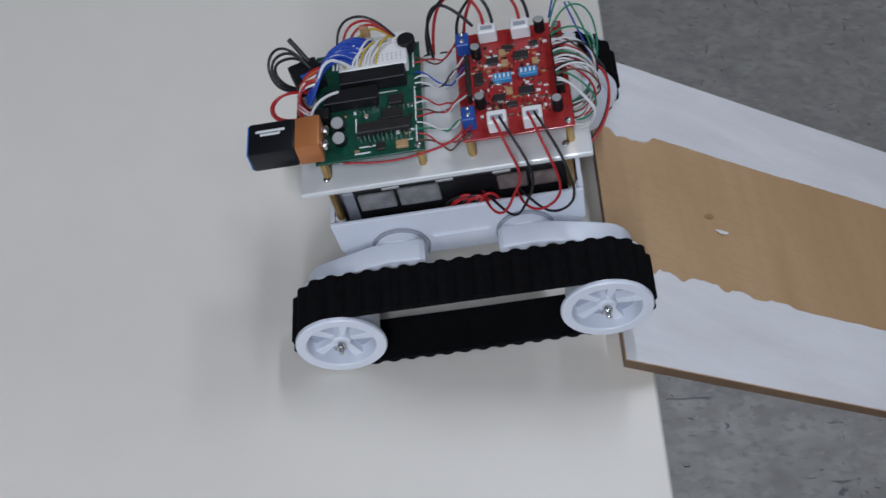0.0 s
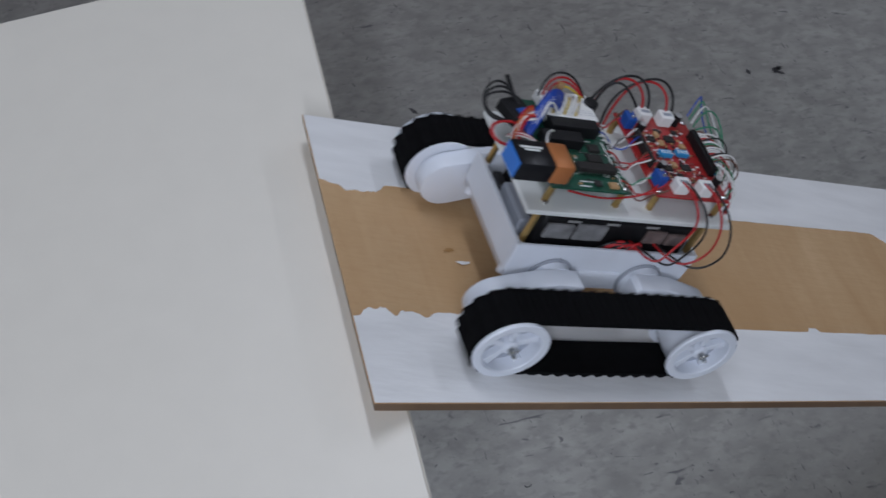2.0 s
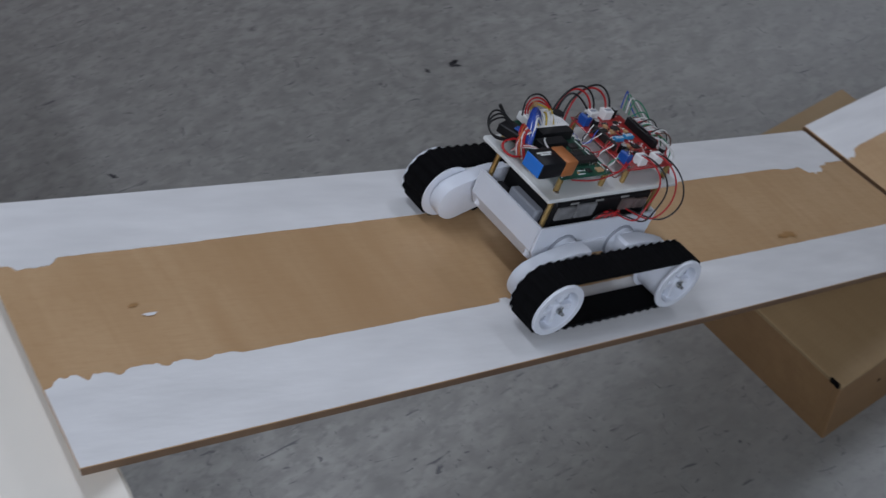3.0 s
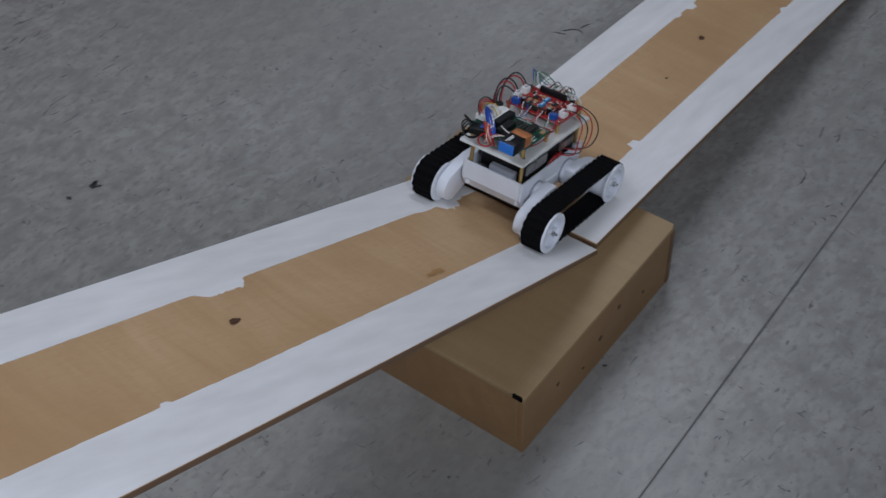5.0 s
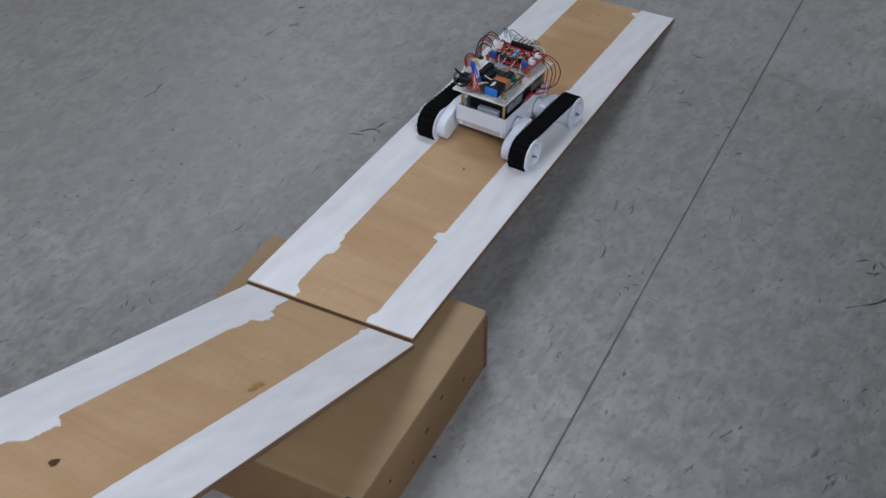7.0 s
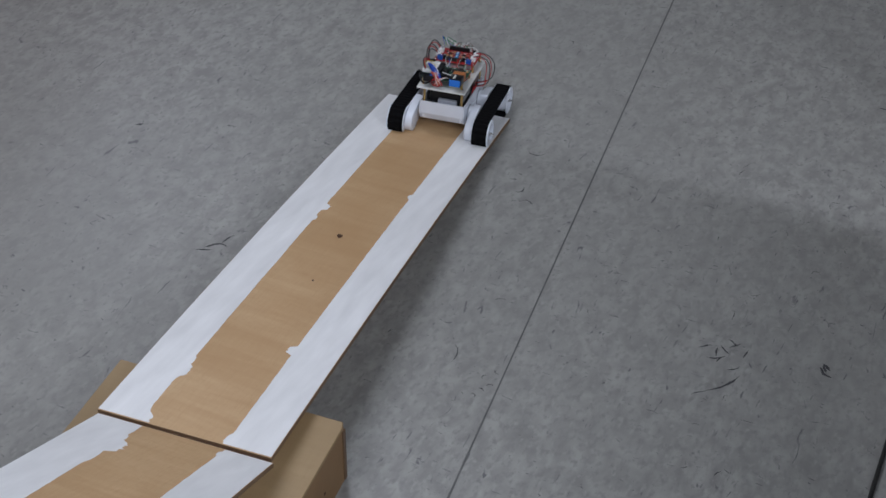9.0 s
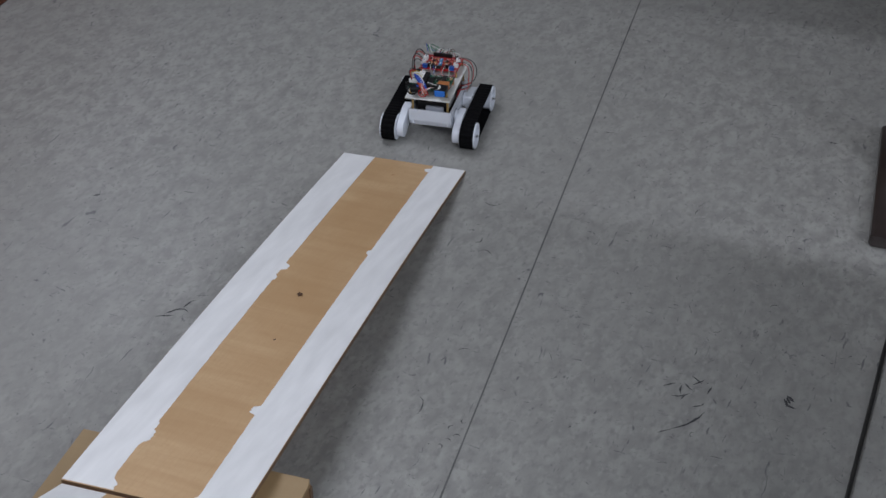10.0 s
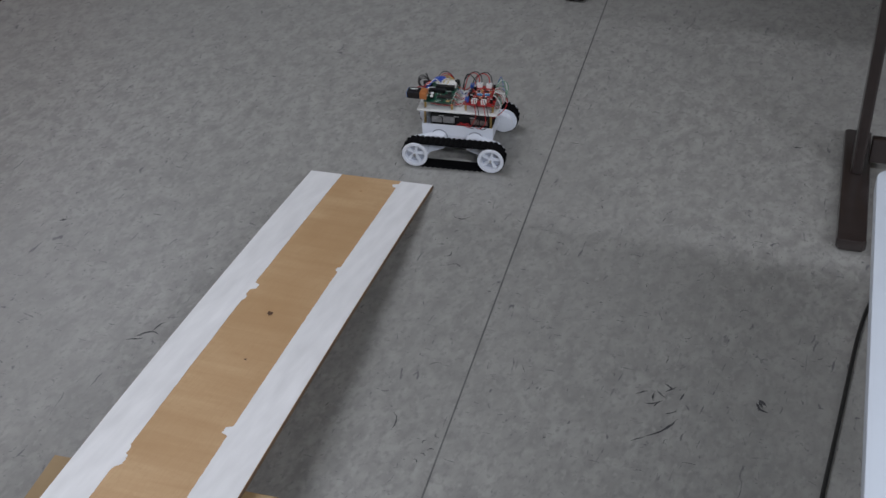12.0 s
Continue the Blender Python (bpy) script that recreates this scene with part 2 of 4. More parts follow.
# joint between two sheets of flooring: a thin dark groove filled with weld cord
SEAM_MAT = material("seam_cord", (0.115, 0.115, 0.112), 0.6, grain=0.2, scale=30)
bm = bmesh.new()
prev = None
for i in range(61):
    s = -3.5 + 9.5 * i / 60
    c = Vector((SEAM_X - math.sin(SEAM_A) * s, s * math.cos(SEAM_A), 0.0006))
    w = 0.0017 + 0.0005 * noise.noise(Vector((s * 3, 0, 0)))
    a, b = bm.verts.new(c + Vector((-w, 0, 0))), bm.verts.new(c + Vector((w, 0, 0)))
    if prev:
        bm.faces.new((prev[0], prev[1], b, a))
    prev = (a, b)
part("seam", bm, SEAM_MAT, floor, "thin dark joint line between flooring sheets")


# ---- ramp boards ----
def on_upper(u, v, dz=0.0):
    """Point of the upper board's top: u metres from its foot, v to the right, dz above."""
    sag = 4 * SAG_1 * u * (LEN_1 - u) / LEN_1 ** 2
    return Vector((v + SKEW_1 * (1 - u / LEN_1), -u * math.cos(SLOPE_1) + v * math.tan(YAW_2) * (1 - u / LEN_1), FOOT_1 + u * math.sin(SLOPE_1) - sag + dz))


def on_lower(u, v, dz=0.0):
    sag = 4 * SAG_2 * u * (LEN_2 - u) / LEN_2 ** 2
    c = math.cos(SLOPE_2)
    return Vector((X_2 - math.sin(YAW_2) * c * u + math.cos(YAW_2) * v, Y_2 + math.cos(YAW_2) * c * u + math.sin(YAW_2) * v,
                   TOP_2 - u * math.sin(SLOPE_2) - sag + dz))


def slab(fn, u0, u1, v0, v1, z0, z1, steps):
    """Bent rectangular plate following a board; v0, v1 may be functions of u."""
    bm = bmesh.new()
    rows = []
    for i in range(steps + 1):
        u = u0 + (u1 - u0) * i / steps
        a = v0(u) if callable(v0) else v0
        b = v1(u) if callable(v1) else v1
        rows.append([bm.verts.new(fn(u, x, z)) for x, z in ((a, z1), (b, z1), (b, z0), (a, z0))])
    for p, q in zip(rows[:-1], rows[1:]):
        for k in range(4):
            f = bm.faces.new((p[k], p[(k + 1) % 4], q[(k + 1) % 4], q[k]))
            f.material_index = 0 if k in (0, 2) else 1
    bm.faces.new(list(reversed(rows[0]))).material_index = 1
    bm.faces.new(rows[-1]).material_index = 1
    bmesh.ops.recalc_face_normals(bm, faces=bm.faces[:])
    return bm


def blot(fn, u, v, ru, rv, seed, z=0.0012, n=18, rough=0.35):
    """A small irregular flat mark lying on a board."""
    rnd = random.Random(seed)
    bm = bmesh.new()
    ph = [rnd.uniform(0, 6.3) for _ in range(4)]
    ring = []
    for i in range(n):
        a = 2 * math.pi * i / n
        k = 1 + rough * (0.5 * math.sin(2 * a + ph[0]) + 0.35 * math.sin(3 * a + ph[1]) + 0.3 * math.sin(5 * a + ph[2]))
        ring.append(bm.verts.new(fn(u + ru * k * math.cos(a), v + rv * k * math.sin(a), z)))
    bm.faces.new(ring)
    bmesh.ops.recalc_face_normals(bm, faces=bm.faces[:])
    return bm


def paint_edge(base, side, bumps, seed):
    """Ragged inner edge of a painted strip: hand-brushed, with lobes (u, width, reach)."""
    def edge(u):
        e = base + 0.0012 * noise.noise(Vector((u * 9, seed, 0))) + 0.0007 * noise.noise(Vector((u * 60, seed, 3)))
        e += 0.0035 * max(0.0, noise.noise(Vector((u * 5, seed, 9))) - 0.15) * noise.noise(Vector((u * 210, seed, 5)))
        for c, w, reach in bumps:
            d = (u - c) / w
            if abs(d) < 1.6:
                k = 1 / (1 + math.exp((abs(d) - 1) * 9))
                e -= reach * k * (1 + 0.30 * noise.noise(Vector((u * 170, seed, 7))) + 0.22 * noise.noise(Vector((u * 420, seed, 8))))
        return side * e
    return edge


def ramp_board(name, fn, u0, u1, label, left, right, base_l, base_r, seed):
    bm = slab(fn, u0, u1, -BOARD_W / 2, BOARD_W / 2, -BOARD_T, 0.0, 40)
    ob = tagged(link_mesh(name, bm, [PLY, PLY_EDGE]), label, "ramp board", group="boards of the ramp")
    for side, bumps, base in ((-1, left, base_l), (1, right, base_r)):
        inner, outer = paint_edge(base, side, bumps, seed + side), side * (BOARD_W / 2 - 0.0008)
        lo, hi = (outer, inner) if side < 0 else (inner, outer)
        bm = slab(fn, u0 + 0.002, u1 - 0.001, lo, hi, 0.0002, 0.0009, 620)
        part("paint_strip", bm, [WHITE_PAINT, WHITE_PAINT], ob, "brushed white paint strip with a ragged inner edge")
    return ob


upper = ramp_board("ramp_board", on_upper, JOINT_U, LEN_1, "plywood board with white edge strips, leaning from table to box",
                   [(1.297, 0.018, 0.009), (1.318, 0.010, 0.003), (0.633, 0.034, 0.014), (0.600, 0.008, 0.006), (JOINT_U + 0.020, 0.018, 0.002), (0.137, 0.020, 0.018), (0.108, 0.016, 0.006), (0.185, 0.020, 0.004)],
                   [(LEN_1 - 0.022, 0.012, 0.008), (LEN_1 - 0.050, 0.010, 0.006), (LEN_1 - 0.085, 0.016, 0.006), (LEN_1 - 0.120, 0.010, 0.004), (LEN_1 - 0.16, 0.012, 0.003), (0.851, 0.006, 0.005), (JOINT_U + 0.02, 0.007, 0.004)], 0.072, 0.0685, 11)
lower = ramp_board("ramp_board", on_lower, 0.0, LEN_2, "plywood board with white edge strips, sloping from box to floor",
                   [(0.009, 0.014, 0.011), (0.075, 0.040, -0.003), (0.138, 0.015, 0.009), (0.166, 0.010, 0.004), (0.660, 0.008, 0.004), (0.706, 0.011, 0.011)],
                   [(0.252, 0.010, 0.012), (0.814, 0.008, 0.006), (1.230, 0.008, 0.012), (0.012, 0.012, 0.006)], 0.071, 0.071, 21)
for s in (-1, 1):  # added filler strips, dark brown for the shade in the gap between the boards
    v0 = -BOARD_W / 2 + 0.004 if s < 0 else 0.001
    bm = bmesh.new()
    box(bm, v0, v0 + BOARD_W / 2 - 0.005, -0.0065, -0.0004, -0.012, -0.0040, 0.0006, pose(X_2, Y_2, TOP_2, 0, 0, math.degrees(YAW_2)))
    part("hinge_strip", bm, KNOT, lower, "dark brown strip filling the joint, coloured for the gap's shade")
part("knot", blot(on_upper, 0.672, -0.006, 0.008, 0.0055, 1), KNOT, upper, "dark brown knot")
part("knot", blot(on_upper, 1.231, -0.004, 0.005, 0.002, 2), STAIN, upper, "small brown knot")
part("paint_speck", blot(on_upper, 1.221, 0.009, 0.0055, 0.0022, 3), WHITE_PAINT, upper, "small white paint speck")
part("stain", blot(on_upper, 0.339, 0.052, 0.014, 0.0065, 4, rough=0.6), STAIN, upper, "brown stain in the plywood")
part("knot", blot(on_lower, 0.616, -0.000, 0.0075, 0.005, 5), KNOT, lower, "dark brown knot")
part("knot", blot(on_lower, 0.616 - 0.16, -0.000 + 0.015, 0.003, 0.002, 6), KNOT, lower)
part("knot", blot(on_lower, LEN_2 - 0.08, 0.0, 0.003, 0.004, 7), STAIN, lower)


# ---- the box under the joint ----
def build_box():
    rx, ry = BOX_W, BOX_L  # the corner nearest the table is the origin
    t = 0.012
    base = tagged(new("wooden_box"), "low square plywood box turned upside down under the ramp joint", "box")
    base.matrix_basis = pose(BOX_X, BOX_Y, 0, 0, 0, math.degrees(BOX_YAW))
    bm = bmesh.new()
    prism(bm, [(-rx, 0), (-0.022, 0), (-0.020, 0.004), (-0.005, 0.0045), (-0.003, 0), (0, 0), (0, ry - 0.012), (-0.004, ry), (-rx, ry)],
          BOX_H - 0.008, BOX_H, bevel=0.0015)
    part("top_panel", bm, BOX_TOP, base, "worn fibreboard top panel with a chipped corner")
    for name, b in (("side_panel", (-rx + t, -t - 0.002, 0.002, t + 0.002)), ("side_panel", (-rx + t, -t - 0.002, ry - t - 0.002, ry - 0.002)),
                    ("side_panel", (-t - 0.002, -0.002, 0.002, ry - 0.002)), ("side_panel", (-rx + 0.002, -rx + t, 0.002, ry - 0.002))):
        bm = bmesh.new()
        box(bm, *b, 0.0, BOX_H - 0.0082, 0.001)
        side = part(name, bm, BOX_SIDE, base)
    for x, y, z, r in ((-0.001, 0.09, 0.07, 0.004), (-0.001, 0.205, 0.06, 0.0055), (-0.001, 0.255, 0.085, 0.0045), (-0.001, 0.16, 0.035, 0.003), (-0.001, 0.33, 0.05, 0.0035)):
        bm = bmesh.new()
        lathe(bm, [(r * 0.8, 0), (r, 0.0006), (r * 0.5, 0.001)], pose(x - 0.0009, y, z, 0, 90, 0), 12)
        part("knot", bm, KNOT, base)
    # black block set in the notch; its colour gives the slit's inner shade
    bm = bmesh.new()
    box(bm, -0.0205, -0.0045, 0.0006, 0.0042, BOX_H - 0.010, BOX_H - 0.0012, 0.0003)
    part("slot", bm, RUBBER, base, "black block in the chipped corner, coloured for the slit's dark inside")
    bm = bmesh.new()
    box(bm, -0.003, 0.0006, ry - 0.010, ry - 0.0012, 0.004, BOX_H - 0.012, 0.0008)
    part("corner_edge", bm, PLY_EDGE, base, "dark bare edge strip at a corner")
    return base


wooden_box = build_box()


# ---- table from which the robot starts ----
def build_table():
    top = tagged(new("table"), "wide table with cream laminate top and thin edge band", "table")
    top.matrix_basis = Matrix.Translation((0, TABLE_Y, 0)) @ pose(0, 0, 0, 0, 0, math.degrees(TABLE_YAW))
    x0, x1, y0 = TABLE_X, TABLE_X + 0.80, -1.60
    k = math.tan(TABLE_SKEW)
    outline = [(x0, 0), (x0 - k * y0, y0), (x1, y0), (x1, 0)]
    bm = bmesh.new()
    prism(bm, outline, TABLE_Z - 0.022, TABLE_Z, bevel=0.0012)
    part("tabletop", bm, TABLE_MAT, top)
    bm = bmesh.new()
    prism(bm, [(x0 - 0.0015, 0.0015), (x0 - k * y0 - 0.0015, y0 - 0.0015), (x1 + 0.0015, y0 - 0.0015), (x1 + 0.0015, 0.0015)], TABLE_Z - 0.0215, TABLE_Z - 0.003)
    part("edge_band", bm, TABLE_EDGE, top)
    for x in (x0 + 0.30, x1 - 0.12):
        for y in (-0.35, y0 + 0.1):
            bm = bmesh.new()
            box(bm, x - 0.02, x + 0.02, y - 0.02, y + 0.02, 0.0, TABLE_Z - 0.022, 0.003)
            part("leg", bm, STEEL_DARK, top, "dark steel table leg")
    return top


table = build_table()


# ---- desks at the side, on dark steel T-feet ----
DESK_WHITE = material("white_desk_laminate", (0.55, 0.60, 0.66), 0.4, grain=0.02, scale=20)
DESK_WOOD = plywood("desk_wood_edge", (0.45, 0.30, 0.16), (0.34, 0.21, 0.10))


SIDE = pose(-0.075, -0.018, 0, 0, 0, 3.84)  # the row of desks stands slightly turned to the ramp


def t_foot(parent, x, y0, y1, yc, top):
    """One desk leg: a long rounded foot bar on the floor, a flat column and a cross rail stub."""
    bm = bmesh.new()
    prism(bm, [(-0.031, y0 + 0.008), (-0.024, y0), (0.024, y0), (0.031, y0 + 0.008), (0.031, y1 - 0.008), (0.024, y1), (-0.024, y1), (-0.031, y1 - 0.008)],
          0.004, 0.032, pose(x, 0, 0), bevel=0.006)
    foot = smooth(part("foot_bar", bm, STEEL_DARK, parent))
    for y in (y0 + 0.03, y1 - 0.03):
        bm = bmesh.new()
        lathe(bm, [(0.014, 0), (0.016, 0.002), (0.016, 0.005)], pose(x, y, 0), 16)
        part("glide", bm, RUBBER, foot)
    bm = bmesh.new()
    box(bm, x - 0.013, x + 0.013, yc - 0.030, yc + 0.030, 0.030, top, 0.005, seg=2)
    part("column", bm, STEEL_DARK, parent)


def build_desk(name, label, x0, x1, y0, y1, z, mat, feet):
    d = tagged(new(name), label, "desk")
    d.matrix_basis = SIDE
    bm = bmesh.new()
    r = 0.02
    out = []
    for cx, cy, a0 in ((x1 - r, y1 - r, 0), (x0 + r, y1 - r, 90), (x0 + r, y0 + r, 180), (x1 - r, y0 + r, 270)):
        out += [(cx + r * math.cos(radians(a0 + a)), cy + r * math.sin(radians(a0 + a))) for a in (0, 30, 60, 90)]
    prism(bm, out, z - 0.025, z, bevel=0.002)
    smooth(part("desktop", bm, [mat], d))
    for x, fy0, fy1, yc in feet:
        t_foot(d, x, fy0, fy1, yc, z - 0.025)
    if len(feet) > 1:
        xa, xb, yc = feet[0][0], feet[1][0], feet[0][3]
        bm = bmesh.new()
        box(bm, xa + 0.022, xb - 0.022, yc - 0.012, yc + 0.012, 0.055, 0.115, 0.003)
        part("cross_rail", bm, STEEL_DARK, d)
    return d


build_desk("desk", "dark-legged desk with T-shaped brown steel feet", 0.975, 2.45, SIDE_Y + 1.14, SIDE_Y + 1.74, 0.735, DESK_WOOD,
           [(0.997, SIDE_Y + 1.225, SIDE_Y + 1.695, SIDE_Y + 1.52), (2.30, SIDE_Y + 1.205, SIDE_Y + 1.695, SIDE_Y + 1.52)])
white_desk = build_desk("desk", "white-topped desk standing beside the ramp", 0.950, 1.70, -1.0, SIDE_Y + 0.335, 0.75, DESK_WHITE,
           [(1.20, -0.7, -0.2, -0.45), (1.55, -0.7, -0.2, -0.45)])
# unseen panel added to keep light off the floor beside the desk
bm = bmesh.new()
box(bm, 1.110, 1.130, -0.95, SIDE_Y + 0.30, 0.0, 0.722, 0.001)
part("side_panel", bm, DESK_WHITE, white_desk, "unseen white panel added under the desk to block light")
build_desk("desk", "far desk on dark steel T-shaped feet", 0.10, 1.60, SIDE_Y + 2.28, SIDE_Y + 2.95, 0.735, DESK_WOOD,
           [(0.19, SIDE_Y + 2.288, SIDE_Y + 2.83, SIDE_Y + 2.6), (1.5, SIDE_Y + 2.325, SIDE_Y + 2.83, SIDE_Y + 2.6)])

# black cable on the floor beside the desks


def tube(name, pts, r, mat, parent=None, label="", res=3):
    """A bent round wire through points, as a mesh."""
    cu = bpy.data.curves.new(name, "CURVE")
    cu.dimensions, cu.bevel_depth, cu.bevel_resolution, cu.resolution_u, cu.use_fill_caps = "3D", r, res, 5, True
    sp = cu.splines.new("NURBS")
    sp.points.add(len(pts) - 1)
    for p, c in zip(sp.points, pts):
        p.co = (*c, 1)
    sp.order_u, sp.use_endpoint_u = min(4, len(pts)), True
    tmp = bpy.data.objects.new(name, cu)
    me = bpy.data.meshes.new_from_object(tmp)
    bpy.data.objects.remove(tmp)
    bpy.data.curves.remove(cu)
    me.materials.clear()
    me.materials.append(mat)
    me.shade_smooth()
    ob = new(name, me)
    if parent is not None:
        ob.parent = parent
    if label:
        ob["label"] = label
    return ob


cable = tagged(tube("cable", [(x, SIDE_Y + y, z) for x, y, z in ((0.96, 0.1, 0.004), (0.985, 0.4, 0.004), (1.005, 0.6, 0.004), (1.025, 0.8, 0.004), (1.048, 1.06, 0.004), (1.09, 1.15, 0.004), (1.16, 1.3, 0.004))], 0.004, CABLE),
       "black cable lying along the floor by the desks", "cable")
cable.matrix_basis = SIDE @ pose(-0.016, 0, 0)

# reddish-brown cupboard standing far off on the left of the ramp
CUPBOARD = plywood("red_brown_wood", (0.16, 0.05, 0.025), (0.10, 0.03, 0.015))
bm = bmesh.new()
box(bm, -0.45, 0.45, -2.2, 2.2, 0.0, 0.75, 0.004)
cup = tagged(link_mesh("cupboard", bm, CUPBOARD), "low reddish-brown wooden cupboard along the far side", "cupboard")
cup.matrix_basis = pose(-1.963, 0.171, 0, 0, 0, 4.81)


# black scuffs and gouges left on the flooring
SCUFF = material("black_scuff", (0.050, 0.050, 0.054), 0.7, grain=0.3, scale=150)


def scuff(x, y, length, width, angle, bend, seed):
    """A thin tapering curved mark lying on the floor."""
    rnd = random.Random(seed)
    bm = bmesh.new()
    prev = None
    n = 12
    a, px, py = radians(angle), x, y
    for i in range(n + 1):
        k = i / n
        w = width * math.sin(math.pi * min(max(k, 0.04), 0.96)) * (0.6 + 0.7 * rnd.random())
        va, vb = (bm.verts.new((px - s * w * math.sin(a), py + s * w * math.cos(a), 0.0006)) for s in (-1, 1))
        if prev:
            bm.faces.new((prev[0], va, vb, prev[1]))
        prev = (va, vb)
        px, py = px + length / n * math.cos(a), py + length / n * math.sin(a)
        a += radians(bend / n + rnd.uniform(-14, 14))
    bmesh.ops.recalc_face_normals(bm, faces=bm.faces[:])
    part("scuff", bm, SCUFF, floor)


scuff(0.535, 0.663, 0.026, 0.0016, 0, 60, 0)
scuff(0.565, 0.705, 0.026, 0.0016, 37, 35, 1)
scuff(0.595, 0.688, 0.026, 0.0016, 74, 10, 2)
scuff(0.550, 0.672, 0.026, 0.0016, 111, -15, 3)
scuff(0.580, 0.713, 0.026, 0.0016, 148, 50, 4)
scuff(0.535, 0.697, 0.026, 0.0016, 185, 25, 5)
scuff(0.565, 0.680, 0.026, 0.0016, 222, 0, 6)
scuff(0.595, 0.663, 0.026, 0.0016, 259, -25, 7)
scuff(0.550, 0.705, 0.026, 0.0016, 296, 40, 8)
scuff(0.555, 0.578, 0.080, 0.0024, 35, 25, 11)
scuff(0.535, 0.558, 0.030, 0.0012, 60, -60, 12)
scuff(0.735, 0.707, 0.022, 0.0028, 70, 40, 20)
scuff(0.741, 0.715, 0.022, 0.0028, 100, 40, 21)
scuff(0.747, 0.723, 0.022, 0.0028, 130, 40, 22)
scuff(0.753, 0.707, 0.022, 0.0028, 160, 40, 23)
scuff(0.666, 1.649, 0.025, 0.0018, 0, 5, 30)
scuff(-0.824, -0.339, 0.022, 0.0038, 80, 10, 40)
scuff(-0.820, -0.339, 0.022, 0.0038, 88, 10, 41)
scuff(-0.816, -0.339, 0.022, 0.0038, 96, 10, 42)
scuff(-0.834, -0.379, 0.014, 0.0040, 20, 30, 44)
scuff(-0.882, -0.954, 0.022, 0.0040, 40, 20, 45)
scuff(-0.836, 0.841, 0.020, 0.0030, 10, 30, 46)
scuff(-0.472, 0.521, 0.035, 0.0020, 40, -20, 50)
scuff(-0.460, 0.535, 0.035, 0.0020, 49, -20, 51)
scuff(-0.448, 0.549, 0.035, 0.0020, 58, -20, 52)
scuff(-0.436, 0.563, 0.035, 0.0020, 67, -20, 53)
scuff(0.192, 0.386, 0.016, 0.0010, 70, 120, 60)
scuff(0.202, 0.406, 0.016, 0.0010, 110, 120, 61)
scuff(0.212, 0.426, 0.016, 0.0010, 150, 120, 62)
scuff(0.192, 0.446, 0.016, 0.0010, 190, 120, 63)
scuff(0.202, 0.466, 0.016, 0.0010, 230, 120, 64)
scuff(0.101, -0.079, 0.008, 0.0030, 70, 0, 70)
scuff(0.000, 1.130, 0.045, 0.0014, -60, 110, 71)
scuff(0.030, 0.980, 0.030, 0.0012, 0, 140, 72)
scuff(0.050, 0.950, 0.040, 0.0010, 60, -100, 73)
scuff(0.120, 0.450, 0.050, 0.0012, 80, 60, 74)
rnd = random.Random(77)
for i in range(150):  # small stray marks, denser on the walked side
    x = rnd.uniform(-1.6, 1.3) if i % 3 else rnd.uniform(0.3, 1.2)
    scuff(x, rnd.uniform(-1.1, 2.4), rnd.uniform(0.006, 0.028), rnd.uniform(0.0004, 0.0011), rnd.uniform(0, 180), rnd.uniform(-140, 140), 300 + i)


# ---- the tracked robot: x forwards, y to its left, z up, standing on z = 0 ----
WHITE_P = material("white_abs_plastic", (0.70, 0.735, 0.795), 0.36, grain=0.012, scale=60, large=0.02, large_scale=25, bump=0.04, bump_scale=600)
ACRYLIC = material("milky_acrylic", (0.70, 0.72, 0.70), 0.30, grain=0.01, large=0.02, large_scale=20, coat=0.3)
GREY_P = material("grey_collar", (0.30, 0.32, 0.36), 0.5, grain=0.05)
BRASS = material("brass", (0.50, 0.34, 0.13), 0.35, 0.9, grain=0.1, scale=200)
STEEL = material("bright_steel", (0.62, 0.62, 0.60), 0.25, 1.0, grain=0.08, scale=300)
BLACK_P = material("black_plastic", (0.008, 0.008, 0.009), 0.45, spec=0.3, grain=0.1, scale=200)
GREEN_PCB = material("green_circuit_board", (0.007, 0.066, 0.038), 0.32, grain=0.22, scale=260, large=0.12, large_scale=60, coat=0.3)
RED_PCB = material("red_circuit_board", (0.33, 0.018, 0.017), 0.35, grain=0.20, scale=280, large=0.10, large_scale=70, coat=0.3)
SILK = material("white_board_print", (0.72, 0.74, 0.72), 0.6)
DARK_RED = material("dark_red_lacquer", (0.16, 0.010, 0.012), 0.4)
PALE_P = material("white_connector_nylon", (0.78, 0.78, 0.76), 0.4, grain=0.02)
BLUE_P = material("blue_plastic", (0.015, 0.075, 0.34), 0.4, grain=0.08)
LIGHT_BLUE = material("light_blue_plastic", (0.03, 0.24, 0.50), 0.4, grain=0.08)
TAN = material("tan_component", (0.42, 0.26, 0.12), 0.5, grain=0.15, scale=300)
CHIP = material("dark_chip", (0.022, 0.020, 0.019), 0.5, spec=0.3, grain=0.2, scale=300)
CELL = material("dark_cell_wrap", (0.03, 0.03, 0.035), 0.4, grain=0.2, scale=200)
WRAP = material("pale_wrap", (0.19, 0.19, 0.19), 0.35, grain=0.35, scale=90)
BROWN_CELL = material("brown_grey_cell", (0.16, 0.12, 0.11), 0.35, grain=0.35, scale=110)
CAP_TOP = material("dull_aluminium", (0.42, 0.42, 0.41), 0.55, 0.6)
# darker copy of the white plastic, with the shade of the wheel's recess
WHEEL_SHADE = material("shaded_wheel_plastic", (0.36, 0.39, 0.45), 0.5, grain=0.06, scale=80)
COPPER_CAP = material("copper_battery_end", (0.46, 0.17, 0.055), 0.38, 0.25, grain=0.06)
